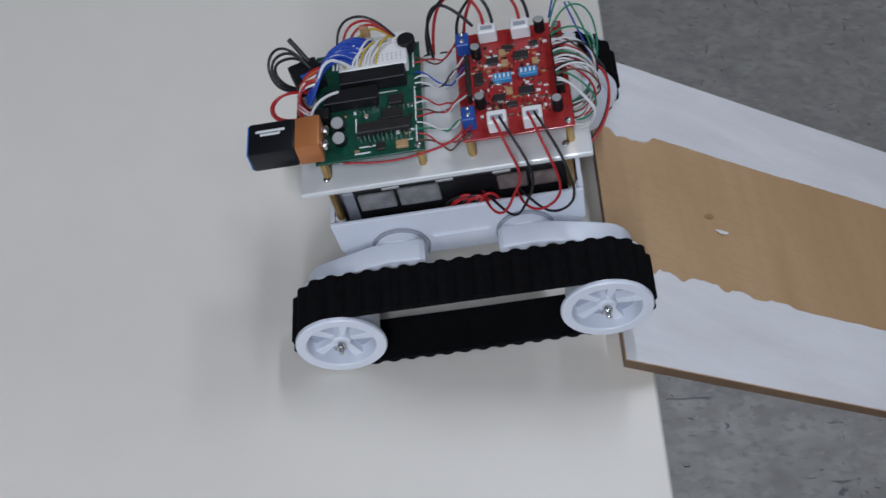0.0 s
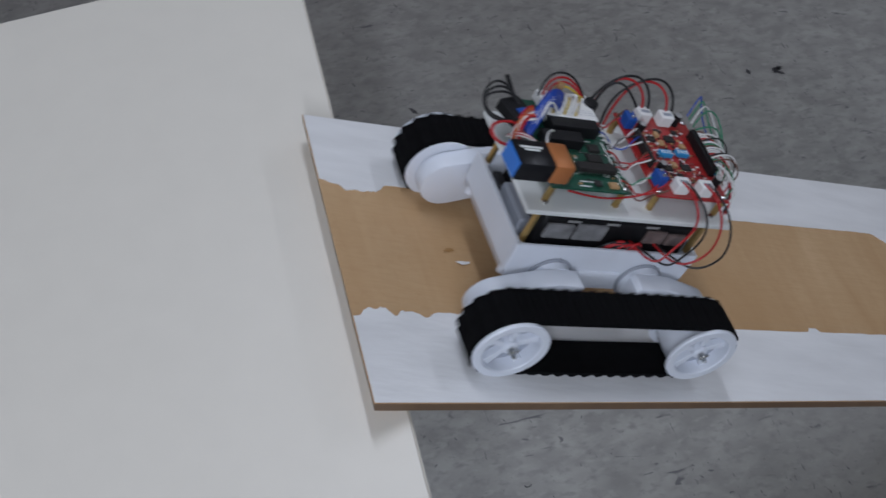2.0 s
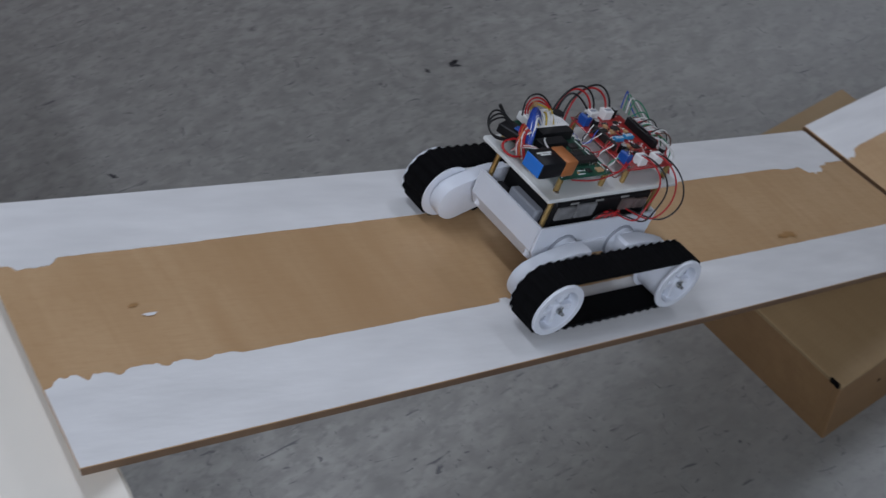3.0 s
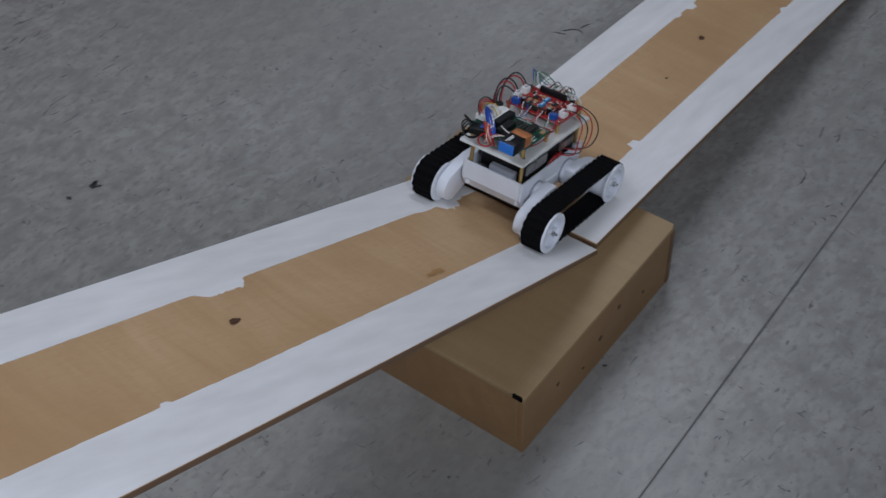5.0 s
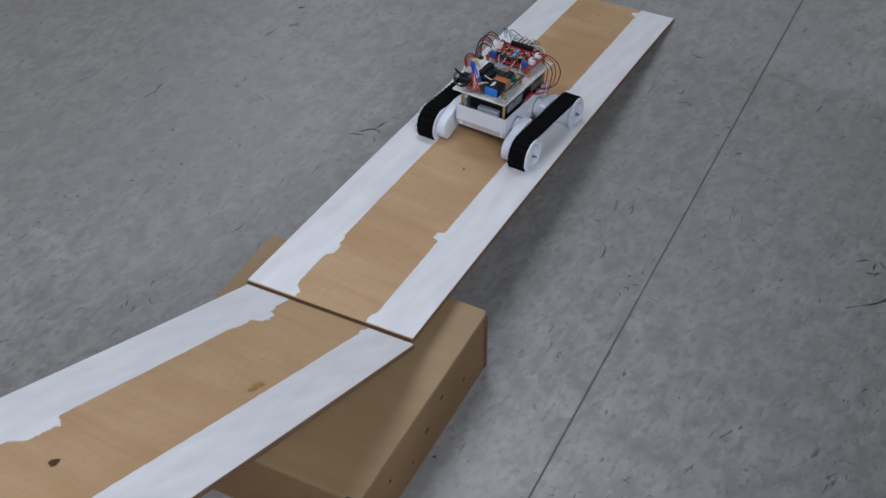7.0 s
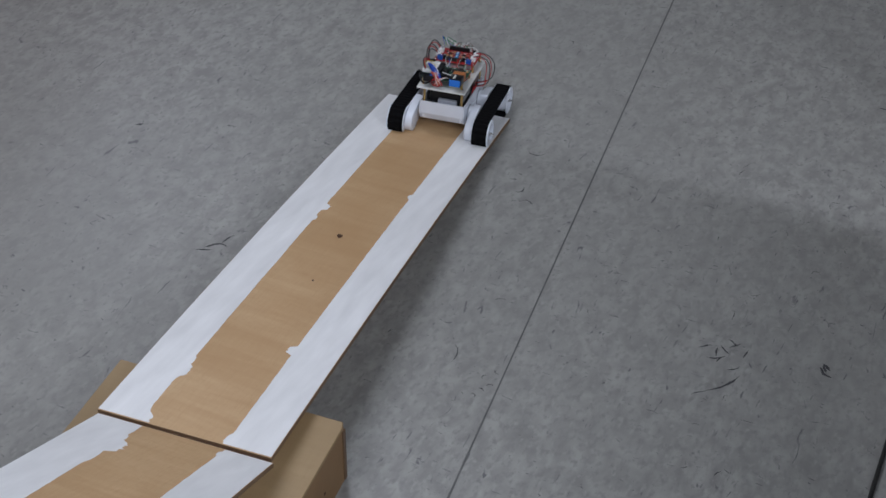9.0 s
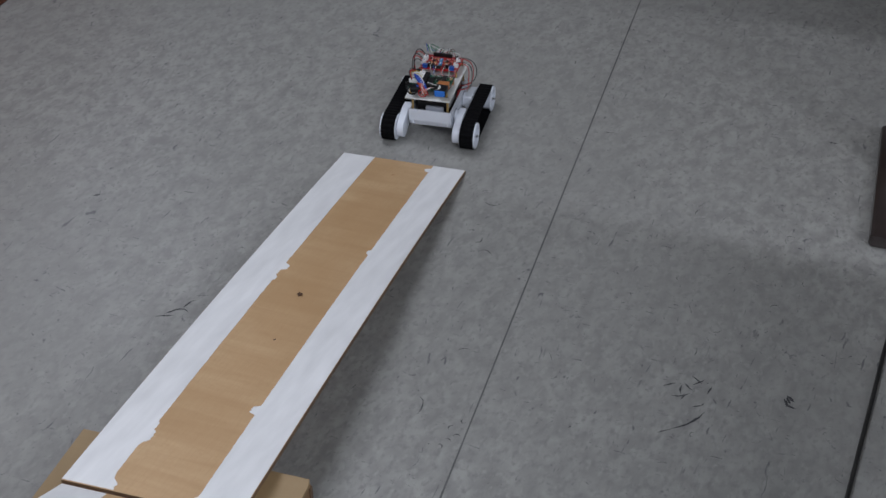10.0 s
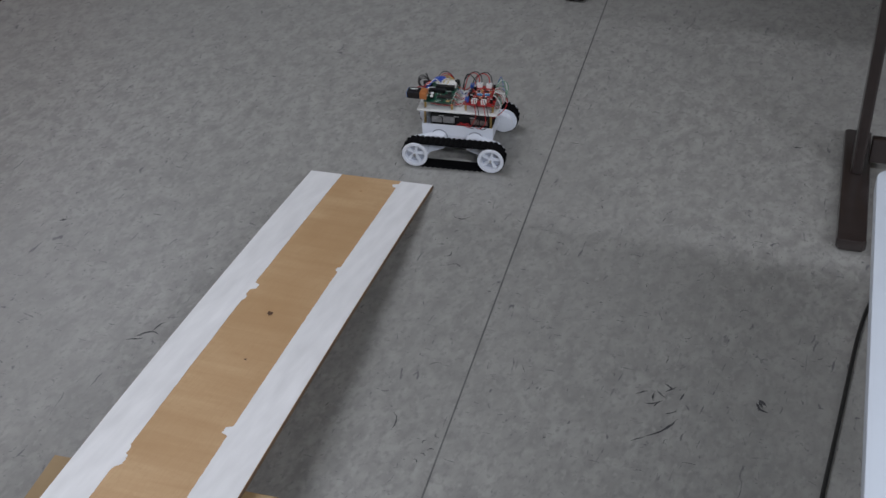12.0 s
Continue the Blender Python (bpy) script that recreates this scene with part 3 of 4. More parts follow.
BATTERY = material("black_battery_wrap", (0.007, 0.007, 0.009), 0.35, coat=0.1, spec=0.3, grain=0.1)
BATT_END = material("blue_battery_end", (0.02, 0.17, 0.62), 0.35, grain=0.04)
WIRE = {"red": material("red_wire", (0.40, 0.012, 0.015), 0.4), "black": material("black_wire", (0.010, 0.010, 0.011), 0.4),
        "white": material("white_wire", (0.68, 0.68, 0.66), 0.4), "green": material("green_wire", (0.02, 0.20, 0.10), 0.4),
        "blue": material("blue_wire", (0.015, 0.06, 0.36), 0.4), "yellow": material("yellow_wire", (0.52, 0.38, 0.03), 0.4),
        "orange": material("orange_wire", (0.50, 0.13, 0.03), 0.4), "brown": material("brown_wire", (0.12, 0.045, 0.025), 0.4)}
LED = bpy.data.materials.new("green_led")
LED.use_nodes = True
LED.node_tree.nodes["Principled BSDF"].inputs["Emission Color"].default_value = (0.25, 1.0, 0.5, 1)
LED.node_tree.nodes["Principled BSDF"].inputs["Emission Strength"].default_value = 4.0

robot = tagged(new("tracked_robot"), "white tracked robot carrying wired green and red circuit boards", "robot")
AXLE, BASE, WHEEL_R, BELT_R = 0.033, 0.179, 0.0308, 0.0300
TRACK_Y, WHEEL_Y = 0.0947, 0.1112


def build_hull():
    """Open tub with cut lower corners, walls of real thickness and a floor."""
    bm = bmesh.new()
    hx, hy, t, z0, z1 = 0.0852, 0.0492, 0.003, 0.0375, 0.0822
    # one outline of the side, cut at the lower corners
    side = [(-hx + 0.010, z0), (hx - 0.010, z0), (hx - 0.001, z0 + 0.016), (hx, z1), (-hx, z1), (-hx + 0.001, z0 + 0.016)]
    for s in (-1, 1):
        m = Matrix.Translation((0, s * hy, 0)) @ pose(0, 0, 0, 90, 0, 0)
        prism(bm, side, -t / 2, t / 2, m, bevel=0.0008)
    k = hy - t / 2 - 0.0003
    box(bm, -hx + 0.010, hx - 0.010, -k, k, z0, z0 + t)
    for s in (-1, 1):
        out = [(s * (hx - 0.010), z0), (s * (hx - 0.001), z0 + 0.016), (s * hx, z1), (s * (hx - t), z1), (s * (hx - t - 0.001), z0 + 0.017), (s * (hx - 0.0125), z0 + t)]
        prism(bm, out if s < 0 else list(reversed(out)), -k, k, pose(0, 0, 0, 90, 0, 0))
    bmesh.ops.recalc_face_normals(bm, faces=bm.faces[:])
    hull = part("hull", bm, WHITE_P, robot, "white plastic tub with cut lower corners")
    for s in (-1, 1):  # shallow boss in the middle of each side
        bm = bmesh.new()
        prism(bm, [(-0.016, 0.043), (0.016, 0.043), (0.020, 0.058), (-0.020, 0.058)], -0.0025, 0.0025, Matrix.Translation((0, s * (hy + 0.0008), 0)) @ pose(0, 0, 0, 90, 0, 0), bevel=0.001)
        bmesh.ops.recalc_face_normals(bm, faces=bm.faces[:])
        part("side_boss", bm, WHITE_P, hull)
    # battery holder and clutter inside, rising above the rim
    bm = bmesh.new()
    box(bm, -0.066, 0.076, -0.0405, 0.034, 0.043, 0.1035, 0.002)
    holder = part("battery_holder", bm, BLACK_P, hull, "black battery holder inside the tub")
    # pale and brown-grey battery cells on the holder's near face
    for x0, x1, za, zb, mat, label in ((-0.063, -0.038, 0.0835, 0.0985, WRAP, "pale plastic-wrapped cell"), (-0.036, -0.008, 0.0835, 0.1000, WRAP, "pale plastic-wrapped cell"),
                                       (0.030, 0.050, 0.0850, 0.0985, BROWN_CELL, "brown-grey battery cell"), (0.052, 0.070, 0.0845, 0.0965, BROWN_CELL, "brown-grey battery cell")):
        bm = bmesh.new()
        box(bm, x0, x1, -0.0435, -0.0400, za, zb, 0.0014, seg=2)
        part("cell", bm, mat, holder, label)
    for x in (-0.040, -0.004, 0.034):
        bm = bmesh.new()
        box(bm, x - 0.006, x + 0.006, -0.0412, -0.0400, 0.0995, 0.1020, 0.0005)
        part("contact", bm, CAP_TOP, holder, "dull metal battery contact")
    bm = bmesh.new()
    box(bm, -0.078, -0.0665, -0.030, 0.012, 0.050, 0.088, 0.0015)
    part("motor", bm, GREY_P, hull, "grey motor can")
    bm = bmesh.new()
    box(bm, -0.076, -0.067, 0.016, 0.034, 0.050, 0.078, 0.0015)
    part("plug", bm, CELL, hull, "dark plug")
    for x in (-0.079, 0.079):  # screw posts in the near and far corners
        for y in (-0.042, 0.042):
            bm = bmesh.new()
            lathe(bm, [(0.0036, 0), (0.0036, 0.036), (0.0016, 0.0362)], pose(x, y, 0.043), 14)
            part("screw_post", bm, WHITE_P, hull)
    return hull


def build_leg(sx, sy):
    """Gear housing: a drum at the tub's side, then an arm, square at its inner end, out to a wheel."""
    px, pz, wx = sx * 0.043, 0.0500, sx * BASE / 2
    inner, h, r1 = sx * 0.0250, 0.0168, 0.0228
    out = [(inner, pz - h + 0.003), (inner + sx * 0.003, pz - h)]
    for i in range(15):  # round the wheel's axle, from below to above
        b = radians(-108 + 190 * i / 14)
        out.append((wx + sx * r1 * math.cos(b), AXLE + r1 * math.sin(b)))
    out += [(px + sx * 0.018, pz + h - 0.0012), (px + sx * 0.006, pz + h), (inner + sx * 0.003, pz + h), (inner, pz + h - 0.003)]
    bm = bmesh.new()
    prism(bm, out, 0, 0.0166, Matrix.Translation((0, sy * 0.0590 if sy < 0 else 0.0756, 0)) @ pose(0, 0, 0, 90, 0, 0), bevel=0.0013)
    bmesh.ops.recalc_face_normals(bm, faces=bm.faces[:])
    leg = smooth(part("leg", bm, WHITE_P, robot, "white gear housing leg"), 30)
    out_turn = pose(0, 0, 0, 90 if sy < 0 else -90, 0, 0)
    bm = bmesh.new()
    lathe(bm, [(0.0182, 0), (0.0182, 0.0086)], Matrix.Translation((px, sy * 0.0508, pz)) @ out_turn, 32)
    smooth(part("pivot_drum", bm, WHITE_P, leg))
    bm = bmesh.new()
    lathe(bm, [(0.0192, 0), (0.0202, 0.0006), (0.0202, 0.0020), (0.0188, 0.0027)], Matrix.Translation((px, sy * 0.0505, pz)) @ out_turn, 32)
    smooth(part("collar", bm, GREY_P, leg, "grey collar ring"))
    for dx, dz in ((0.30, 0.010), (0.72, -0.002)):
        bm = bmesh.new()
        x, z = px + (wx - px) * dx, pz + (AXLE - pz) * dx + dz
        lathe(bm, [(0.0022, 0), (0.0022, 0.0012), (0.001, 0.0014)], Matrix.Translation((x, sy * 0.0751, z)) @ out_turn, 10)
        part("screw", bm, STEEL, leg)


WHEELS = []


def build_wheel(sx, sy):
    """Drum with two flanges, a dished face with five spokes and a steel axle screw; its own axis is y."""
    turn = pose(0, 0, 0, 90 if sy < 0 else -90, 0, 0)  # local z points outwards
    bm = bmesh.new()
    R = WHEEL_R
    prof = [(R - 0.004, -0.0348), (R - 0.001, -0.0348), (R, -0.0342), (R, -0.0334), (R - 0.0045, -0.0331), (R - 0.0045, -0.0005), (R, 0.0), (R, 0.0022),
            (R - 0.0008, 0.0032), (R - 0.0068, 0.0032), (R - 0.0076, 0.0024), (R - 0.0084, -0.0100), (0.0070, -0.0112), (0.0064, -0.0006), (0.0044, 0.0006), (0.0015, 0.0006)]
    lathe(bm, prof, turn, 40)
    bmesh.ops.recalc_face_normals(bm, faces=bm.faces[:])
    w = smooth(part("wheel", bm, WHITE_P, robot, "white plastic wheel with dished spoked face"), 30)
    # ring that colours the recess grey for the shade between the spokes
    bm = bmesh.new()
    lathe(bm, [(R - 0.0086, -0.0088), (0.0072, -0.0096)], turn, 32)
    part("recess", bm, WHEEL_SHADE, w, "recessed wheel floor with its shade put into the grey")
    for i in range(5):
        bm = bmesh.new()
        prism(bm, [(0.0058, -0.0022), (R - 0.0078, -0.0036), (R - 0.0078, 0.0036), (0.0058, 0.0022)], -0.0106, -0.0026, turn @ pose(0, 0, 0, 0, 0, 72 * i), bevel=0.0006)
        part("spoke", bm, WHITE_P, w)
    bm = bmesh.new()
    lathe(bm, [(0.0032, 0), (0.0032, 0.0035), (0.0018, 0.0036), (0.0018, 0.0075), (0.0008, 0.0082)], turn @ pose(0, 0, 0.0012), 6)
    box(bm, -0.0055, 0.0015, -0.0011, 0.0011, 0.0012, 0.0030, 0.0003, turn @ pose(0, 0, 0.0012, 0, 0, 35))
    part("axle_nut", bm, STEEL, w, "bright steel axle nut")
    w.matrix_basis = pose(sx * BASE / 2, sy * WHEEL_Y, AXLE)
    WHEELS.append((w, sx, sy))


def on_track(s):
    """Place (x, z) and outward angle on the belt's outer loop; s runs forwards along the top."""
    half, arc = BASE, math.pi * BELT_R
    s %= 2 * half + 2 * arc
    if s < half:
        return -half / 2 + s, AXLE + BELT_R, 90.0
    s -= half
    if s < arc:
        a = 90 - 180 * s / arc
        return half / 2 + BELT_R * math.cos(radians(a)), AXLE + BELT_R * math.sin(radians(a)), a
    s -= arc
    if s < half:  # the slack lower run sags a little
        k = s / half
        return half / 2 - s, AXLE - BELT_R + -0.0006 * math.sin(math.pi * k) ** 2, -90.0 - math.degrees(math.atan(-0.0006 * math.pi / half * math.sin(2 * math.pi * k)))
    s -= half
    a = -90 - 180 * s / arc
    return -half / 2 + BELT_R * math.cos(radians(a)), AXLE + BELT_R * math.sin(radians(a)), a


LOOP = 2 * BASE + 2 * math.pi * BELT_R
LUGS = 44
TREADS = []


def build_track(sy):
    n = 96
    bm = bmesh.new()
    rings = []
    for i in range(n):
        x, z, a = on_track(LOOP * i / n)
        c, s = math.cos(radians(a)), math.sin(radians(a))
        rings.append([bm.verts.new((x + c * d, sy * TRACK_Y + y, z + s * d)) for d, y in ((0.0006, -0.0163), (0.0006, 0.0163), (-0.0022, 0.0163), (-0.0022, -0.0163))])
    for i in range(n):
        p, q = rings[i], rings[(i + 1) % n]
        for k in range(4):
            bm.faces.new((p[k], p[(k + 1) % 4], q[(k + 1) % 4], q[k]))
    bmesh.ops.recalc_face_normals(bm, faces=bm.faces[:])
    belt = smooth(part("track", bm, RUBBER, robot, "ribbed black rubber track"), 50)
    bm = bmesh.new()
    w = 0.0162
    prof = [(-0.0052, 0.0), (-0.0034, 0.0018), (-0.0014, 0.0031), (0.0014, 0.0031), (0.0034, 0.0018), (0.0052, 0.0)]
    ends = [[bm.verts.new((x, y, z)) for x, z in prof] for y in (-w, w)]
    for k in range(5):
        bm.faces.new((ends[0][k], ends[0][k + 1], ends[1][k + 1], ends[1][k]))
    bm.faces.new(list(reversed(ends[0])))
    bm.faces.new(ends[1])
    bmesh.ops.recalc_face_normals(bm, faces=bm.faces[:])
    me = bpy.data.meshes.new("lug")
    bm.to_mesh(me)
    bm.free()
    me.materials.append(RUBBER)
    for i in range(LUGS):
        ob = new("lug", me)
        ob.parent = belt
        TREADS.append((ob, sy, LOOP * i / LUGS))


def screw(parent, x, y, z, r=0.0024):
    bm = bmesh.new()
    lathe(bm, [(r, 0), (r, 0.0012), (r * 0.6, 0.0020), (0.0004, 0.0022)], pose(x, y, z), 12)
    smooth(part("screw", bm, STEEL, parent))


def standoff(parent, x, y, z0, z1, r=0.0028):
    bm = bmesh.new()
    lathe(bm, [(r, 0), (r, z1 - z0)], pose(x, y, z0), 6)
    part("standoff", bm, BRASS, parent, "hexagonal brass standoff")


def block(name, parent, x, y, z, sx, sy, sz, mat, label="", bevel=0.0005, turn=0):
    bm = bmesh.new()
    box(bm, -sx / 2, sx / 2, -sy / 2, sy / 2, 0, sz, bevel, pose(x, y, z, 0, 0, turn))
    return part(name, bm, mat, parent, label)


def capacitor(parent, x, y, z, r, h, tilt=0):
    bm = bmesh.new()
    lathe(bm, [(r, 0), (r, h - 0.0006), (r - 0.0005, h)], pose(x, y, z, tilt, 0, 0), 18)
    c = smooth(part("capacitor", bm, BLACK_P, parent, "black capacitor with silver top"))
    bm = bmesh.new()
    lathe(bm, [(r - 0.0005, 0), (r - 0.0007, 0.0003)], pose(x, y, z, tilt, 0, 0) @ pose(0, 0, h), 18)
    part("capacitor_top", bm, CAP_TOP, c)


PLATE_Z, PCB_Z = 0.1200, 0.1376


def build_plate():
    bm = bmesh.new()
    box(bm, -0.0955, 0.0945, -0.0518, 0.0558, PLATE_Z - 0.0045, PLATE_Z, 0.0008)
    plate = part("deck_plate", bm, ACRYLIC, robot, "milky white acrylic deck plate")
    for x in (-0.078, 0.078):
        for y in (-0.042, 0.042):
            standoff(plate, x, y, 0.0790, PLATE_Z - 0.0045)
            screw(plate, x, y, PLATE_Z)
    return plate


def build_green():
    x0, x1, y0, y1 = -0.087, -0.016, -0.040, 0.056
    bm = bmesh.new()
    box(bm, x0, x1, y0, y1, PCB_Z - 0.0016, PCB_Z, 0.0003)
    pcb = part("control_board", bm, GREEN_PCB, robot, "green circuit board with black chips and sockets")
    z = PCB_Z
    for x, y in ((x0 + 0.004, y0 + 0.004), (x1 - 0.004, y0 + 0.004), (x0 + 0.004, y1 - 0.006), (x1 - 0.004, y1 - 0.004)):
        standoff(pcb, x, y, PLATE_Z, PCB_Z - 0.0016)
        screw(pcb, x, y, z)
    block("socket", pcb, -0.047, 0.024, z, 0.044, 0.014, 0.0105, BLACK_P, "tall black socket strip")
    block("socket", pcb, -0.062, 0.009, z, 0.036, 0.012, 0.0085, BLACK_P, "tall black socket strip")
    block("chip", pcb, -0.041, -0.019, z + 0.002, 0.035, 0.0085, 0.0036, CHIP, "long black chip")
    block("chip", pcb, -0.036, -0.006, z, 0.014, 0.009, 0.0020, CHIP)
    block("chip", pcb, -0.033, 0.005, z, 0.010, 0.008, 0.0030, CHIP)
    block("chip", pcb, -0.030, -0.034, z, 0.008, 0.006, 0.0026, TAN)
    block("chip", pcb, -0.044, -0.033, z, 0.006, 0.006, 0.0020, CHIP)
    for y in (-0.0245, -0.0135):  # solder pins beside the long chip
        for i in range(12):
            block("pin", pcb, -0.057 + i * 0.0029, y, z, 0.0009, 0.0016, 0.0030, STEEL, bevel=0)
    for i in range(14):
        block("pin", pcb, -0.060 + i * 0.0029, -0.0005, z, 0.0009, 0.0012, 0.0016, STEEL, bevel=0)
    for x, y, sx, sy in ((-0.028, -0.030, 0.010, 0.0008), (-0.052, -0.031, 0.012, 0.0010), (-0.060, -0.012, 0.001, 0.012), (-0.0205, 0.000, 0.001, 0.030), (-0.0205, -0.026, 0.001, 0.014),
                         (-0.0205, 0.040, 0.001, 0.014), (-0.040, 0.014, 0.016, 0.0008), (-0.056, -0.036, 0.010, 0.0012)):
        block("print_bar", pcb, x, y, z, sx, sy, 0.00025, SILK, bevel=0)
    capacitor(pcb, -0.071, -0.010, z, 0.0046, 0.0085, 25)
    capacitor(pcb, -0.070, -0.023, z, 0.0046, 0.0085, 25)
    rnd = random.Random(5)
    for _ in range(26):
        x, y = rnd.uniform(x0 + 0.02, x1 - 0.005), rnd.uniform(y0 + 0.004, 0.002)
        block("component", pcb, x, y, z, rnd.choice((0.0016, 0.003)), rnd.choice((0.0012, 0.0024)), 0.001, rnd.choice((CHIP, TAN, STEEL, SILK)), bevel=0)
    block("led", pcb, -0.078, 0.013, z, 0.0022, 0.0014, 0.0010, LED, "lit green indicator light", bevel=0)
    block("power_jack", pcb, -0.081, -0.005, z, 0.010, 0.009, 0.010, BLACK_P)
    # breadboard on top of the far end, with holes as rows of dark dots
    bb = block("breadboard", pcb, -0.046, 0.0425, z + 0.002, 0.046, 0.030, 0.0090, PALE_P, "small white breadboard full of wires", 0.0008)
    for i in range(14):
        for j in (-0.010, -0.0075, -0.005, 0.005, 0.0075, 0.010):
            block("hole", bb, -0.066 + i * 0.0030, 0.0425 + j, z + 0.0110, 0.0008, 0.0008, 0.0002, GREY_P, bevel=0)
    bm = bmesh.new()
    lathe(bm, [(0.0058, 0), (0.0060, 0.0005), (0.0060, 0.0090), (0.0052, 0.0096), (0.0012, 0.0096)], pose(-0.023, 0.047, z + 0.004), 20)
    smooth(part("buzzer", bm, BLACK_P, pcb, "round black buzzer"))
    block("sensor", pcb, -0.050, 0.058, z + 0.010, 0.006, 0.004, 0.010, TAN, "small tan sensor")
    block("radio_module", pcb, -0.092, 0.036, z - 0.002, 0.020, 0.024, 0.010, BLACK_P, "black radio module", 0.001, 20)
    block("radio_board", pcb, -0.090, 0.030, z + 0.0085, 0.009, 0.008, 0.0012, BLUE_P, "", 0.0003, 20)
    pcb.matrix_basis = pose(0.0058, -0.0035, 0)
    # nine-volt battery lying on the rear corner
    bm = bmesh.new()
    box(bm, -0.1285, -0.0982, -0.0430, -0.0170, PCB_Z + 0.001, PCB_Z + 0.0180, 0.0016, seg=2)
    batt = smooth(part("battery", bm, BATTERY, robot, "black nine-volt block battery with copper end"))
    bm = bmesh.new()
    box(bm, -0.0984, -0.0819, -0.0431, -0.0169, PCB_Z + 0.0009, PCB_Z + 0.0181, 0.0016, seg=2)
    smooth(part("copper_end", bm, COPPER_CAP, batt, "copper-coloured battery end"))
    bm = bmesh.new()
    box(bm, -0.1293, -0.1281, -0.0420, -0.0180, PCB_Z + 0.002, PCB_Z + 0.0170, 0.0004)
    part("end_cap", bm, BATT_END, batt, "bright blue battery end")
    for y, w in ((-0.0250, 0.020), (-0.0278, 0.014)):
        bm = bmesh.new()
        box(bm, -0.1145 - w / 2 + 0.001, -0.1145 + w / 2, y - 0.0010, y + 0.0010, PCB_Z + 0.0180, PCB_Z + 0.0182)
        part("label_bar", bm, SILK, batt)
    batt.matrix_basis = pose(0.0090, -0.0038, 0.0048)
    for y in (-0.036, -0.024):
        bm = bmesh.new()
        lathe(bm, [(0.0030, 0), (0.0034, 0.001), (0.0034, 0.003), (0.002, 0.0035)], pose(-0.0820, y, PCB_Z + 0.009, 0, 90, 0), 12)
        part("terminal", bm, STEEL, batt, "steel battery snap terminal")
    return pcb


def build_red():
    x0, x1, y0, y1 = 0.0143, 0.0857, -0.0427, 0.0508
    bm = bmesh.new()
    box(bm, x0, x1, y0, y1, PCB_Z - 0.0016, PCB_Z, 0.0003)
    pcb = part("motor_board", bm, RED_PCB, robot, "red motor driver board with white connectors")
    z = PCB_Z
    for x in (x0 + 0.004, x1 - 0.004):
        for y in (y0 + 0.004, y1 - 0.004):
            standoff(pcb, x, y, PLATE_Z, PCB_Z - 0.0016)
            screw(pcb, x, y, z)
    for x, y in ((0.0378, -0.0345), (0.0602, -0.0352), (0.0368, 0.0452), (0.0588, 0.0445)):
        c = block("connector", pcb, x, y, z, 0.0125, 0.0105, 0.0105, PALE_P, "white wire connector", 0.0008)
        # flat grey tile whose tone gives the shade inside the connector's opening
        block("slot", c, x, y - 0.001, z + 0.0104, 0.0080, 0.0036, 0.0003, GREY_P, bevel=0)
    for y in (-0.0282, 0.0372):
        c = block("terminal_block", pcb, 0.0200, y, z, 0.0085, 0.0115, 0.0105, BLUE_P, "blue screw terminal block", 0.0006)
        for dy in (-0.0028, 0.0028):
            screw(c, 0.0200, y + dy, z + 0.0103, 0.0016)
    for x, y in ((0.0280, -0.0150), (0.0280, 0.0290), (0.0765, -0.0265), (0.0715, 0.0450)):
        capacitor(pcb, x, y, z, 0.0036, 0.0100)
    block("pin_header", pcb, 0.0800, 0.008, z, 0.0055, 0.046, 0.0090, BLACK_P, "black pin header")
    block("pin_header", pcb, 0.0215, 0.006, z, 0.0030, 0.036, 0.0085, CHIP, "dark pin header")
    for i in range(12):
        block("pin", pcb, 0.0800, -0.0125 + i * 0.0038, z + 0.009, 0.0008, 0.0008, 0.003, STEEL, bevel=0)
    for x, y in ((0.0435, 0.005), (0.0605, 0.007)):
        r = block("trimmer", pcb, x, y, z, 0.0120, 0.0065, 0.0040, LIGHT_BLUE, "light blue resistor pack")
        for i in range(4):
            block("print_bar", r, x - 0.0042 + i * 0.0028, y, z + 0.0040, 0.0012, 0.0034, 0.0002, SILK, bevel=0)
    e = -0.004
    for x, y, sx, sy in ((0.038, 0.026, 0.008, 0.006), (0.057, 0.028, 0.010, 0.007), (0.040, -0.007, 0.008, 0.006), (0.058, -0.004, 0.010, 0.007), (0.048, 0.036, 0.006, 0.005),
                         (0.066, 0.037, 0.006, 0.004), (0.048, -0.014, 0.007, 0.004), (0.028, 0.012, 0.006, 0.010)):
        y += e
        c = block("chip", pcb, x, y, z, sx, sy, 0.0018, CHIP)
        for s in (-1, 1):
            for i in range(4):
                block("pin", c, x - sx * 0.36 + i * sx * 0.24, y + s * (sy / 2 + 0.0006), z, 0.0006, 0.0013, 0.0008, STEEL, bevel=0)
    for x, y in ((0.046, 0.022), (0.047, -0.003), (0.045, 0.0315), (0.066, 0.020)):
        block("inductor", pcb, x, y + e, z, 0.0045, 0.0055, 0.0028, TAN)
    rnd = random.Random(9)
    for _ in range(230):
        x, y = rnd.uniform(x0 + 0.010, x1 - 0.012), rnd.uniform(y0 + 0.014, y1 - 0.013)
        block("component", pcb, x, y, z, rnd.choice((0.0010, 0.0018, 0.0026)), rnd.choice((0.0009, 0.0016)), rnd.uniform(0.0006, 0.0012), rnd.choice((SILK, TAN, CHIP, CHIP, STEEL, DARK_RED)), bevel=0)
    return pcb


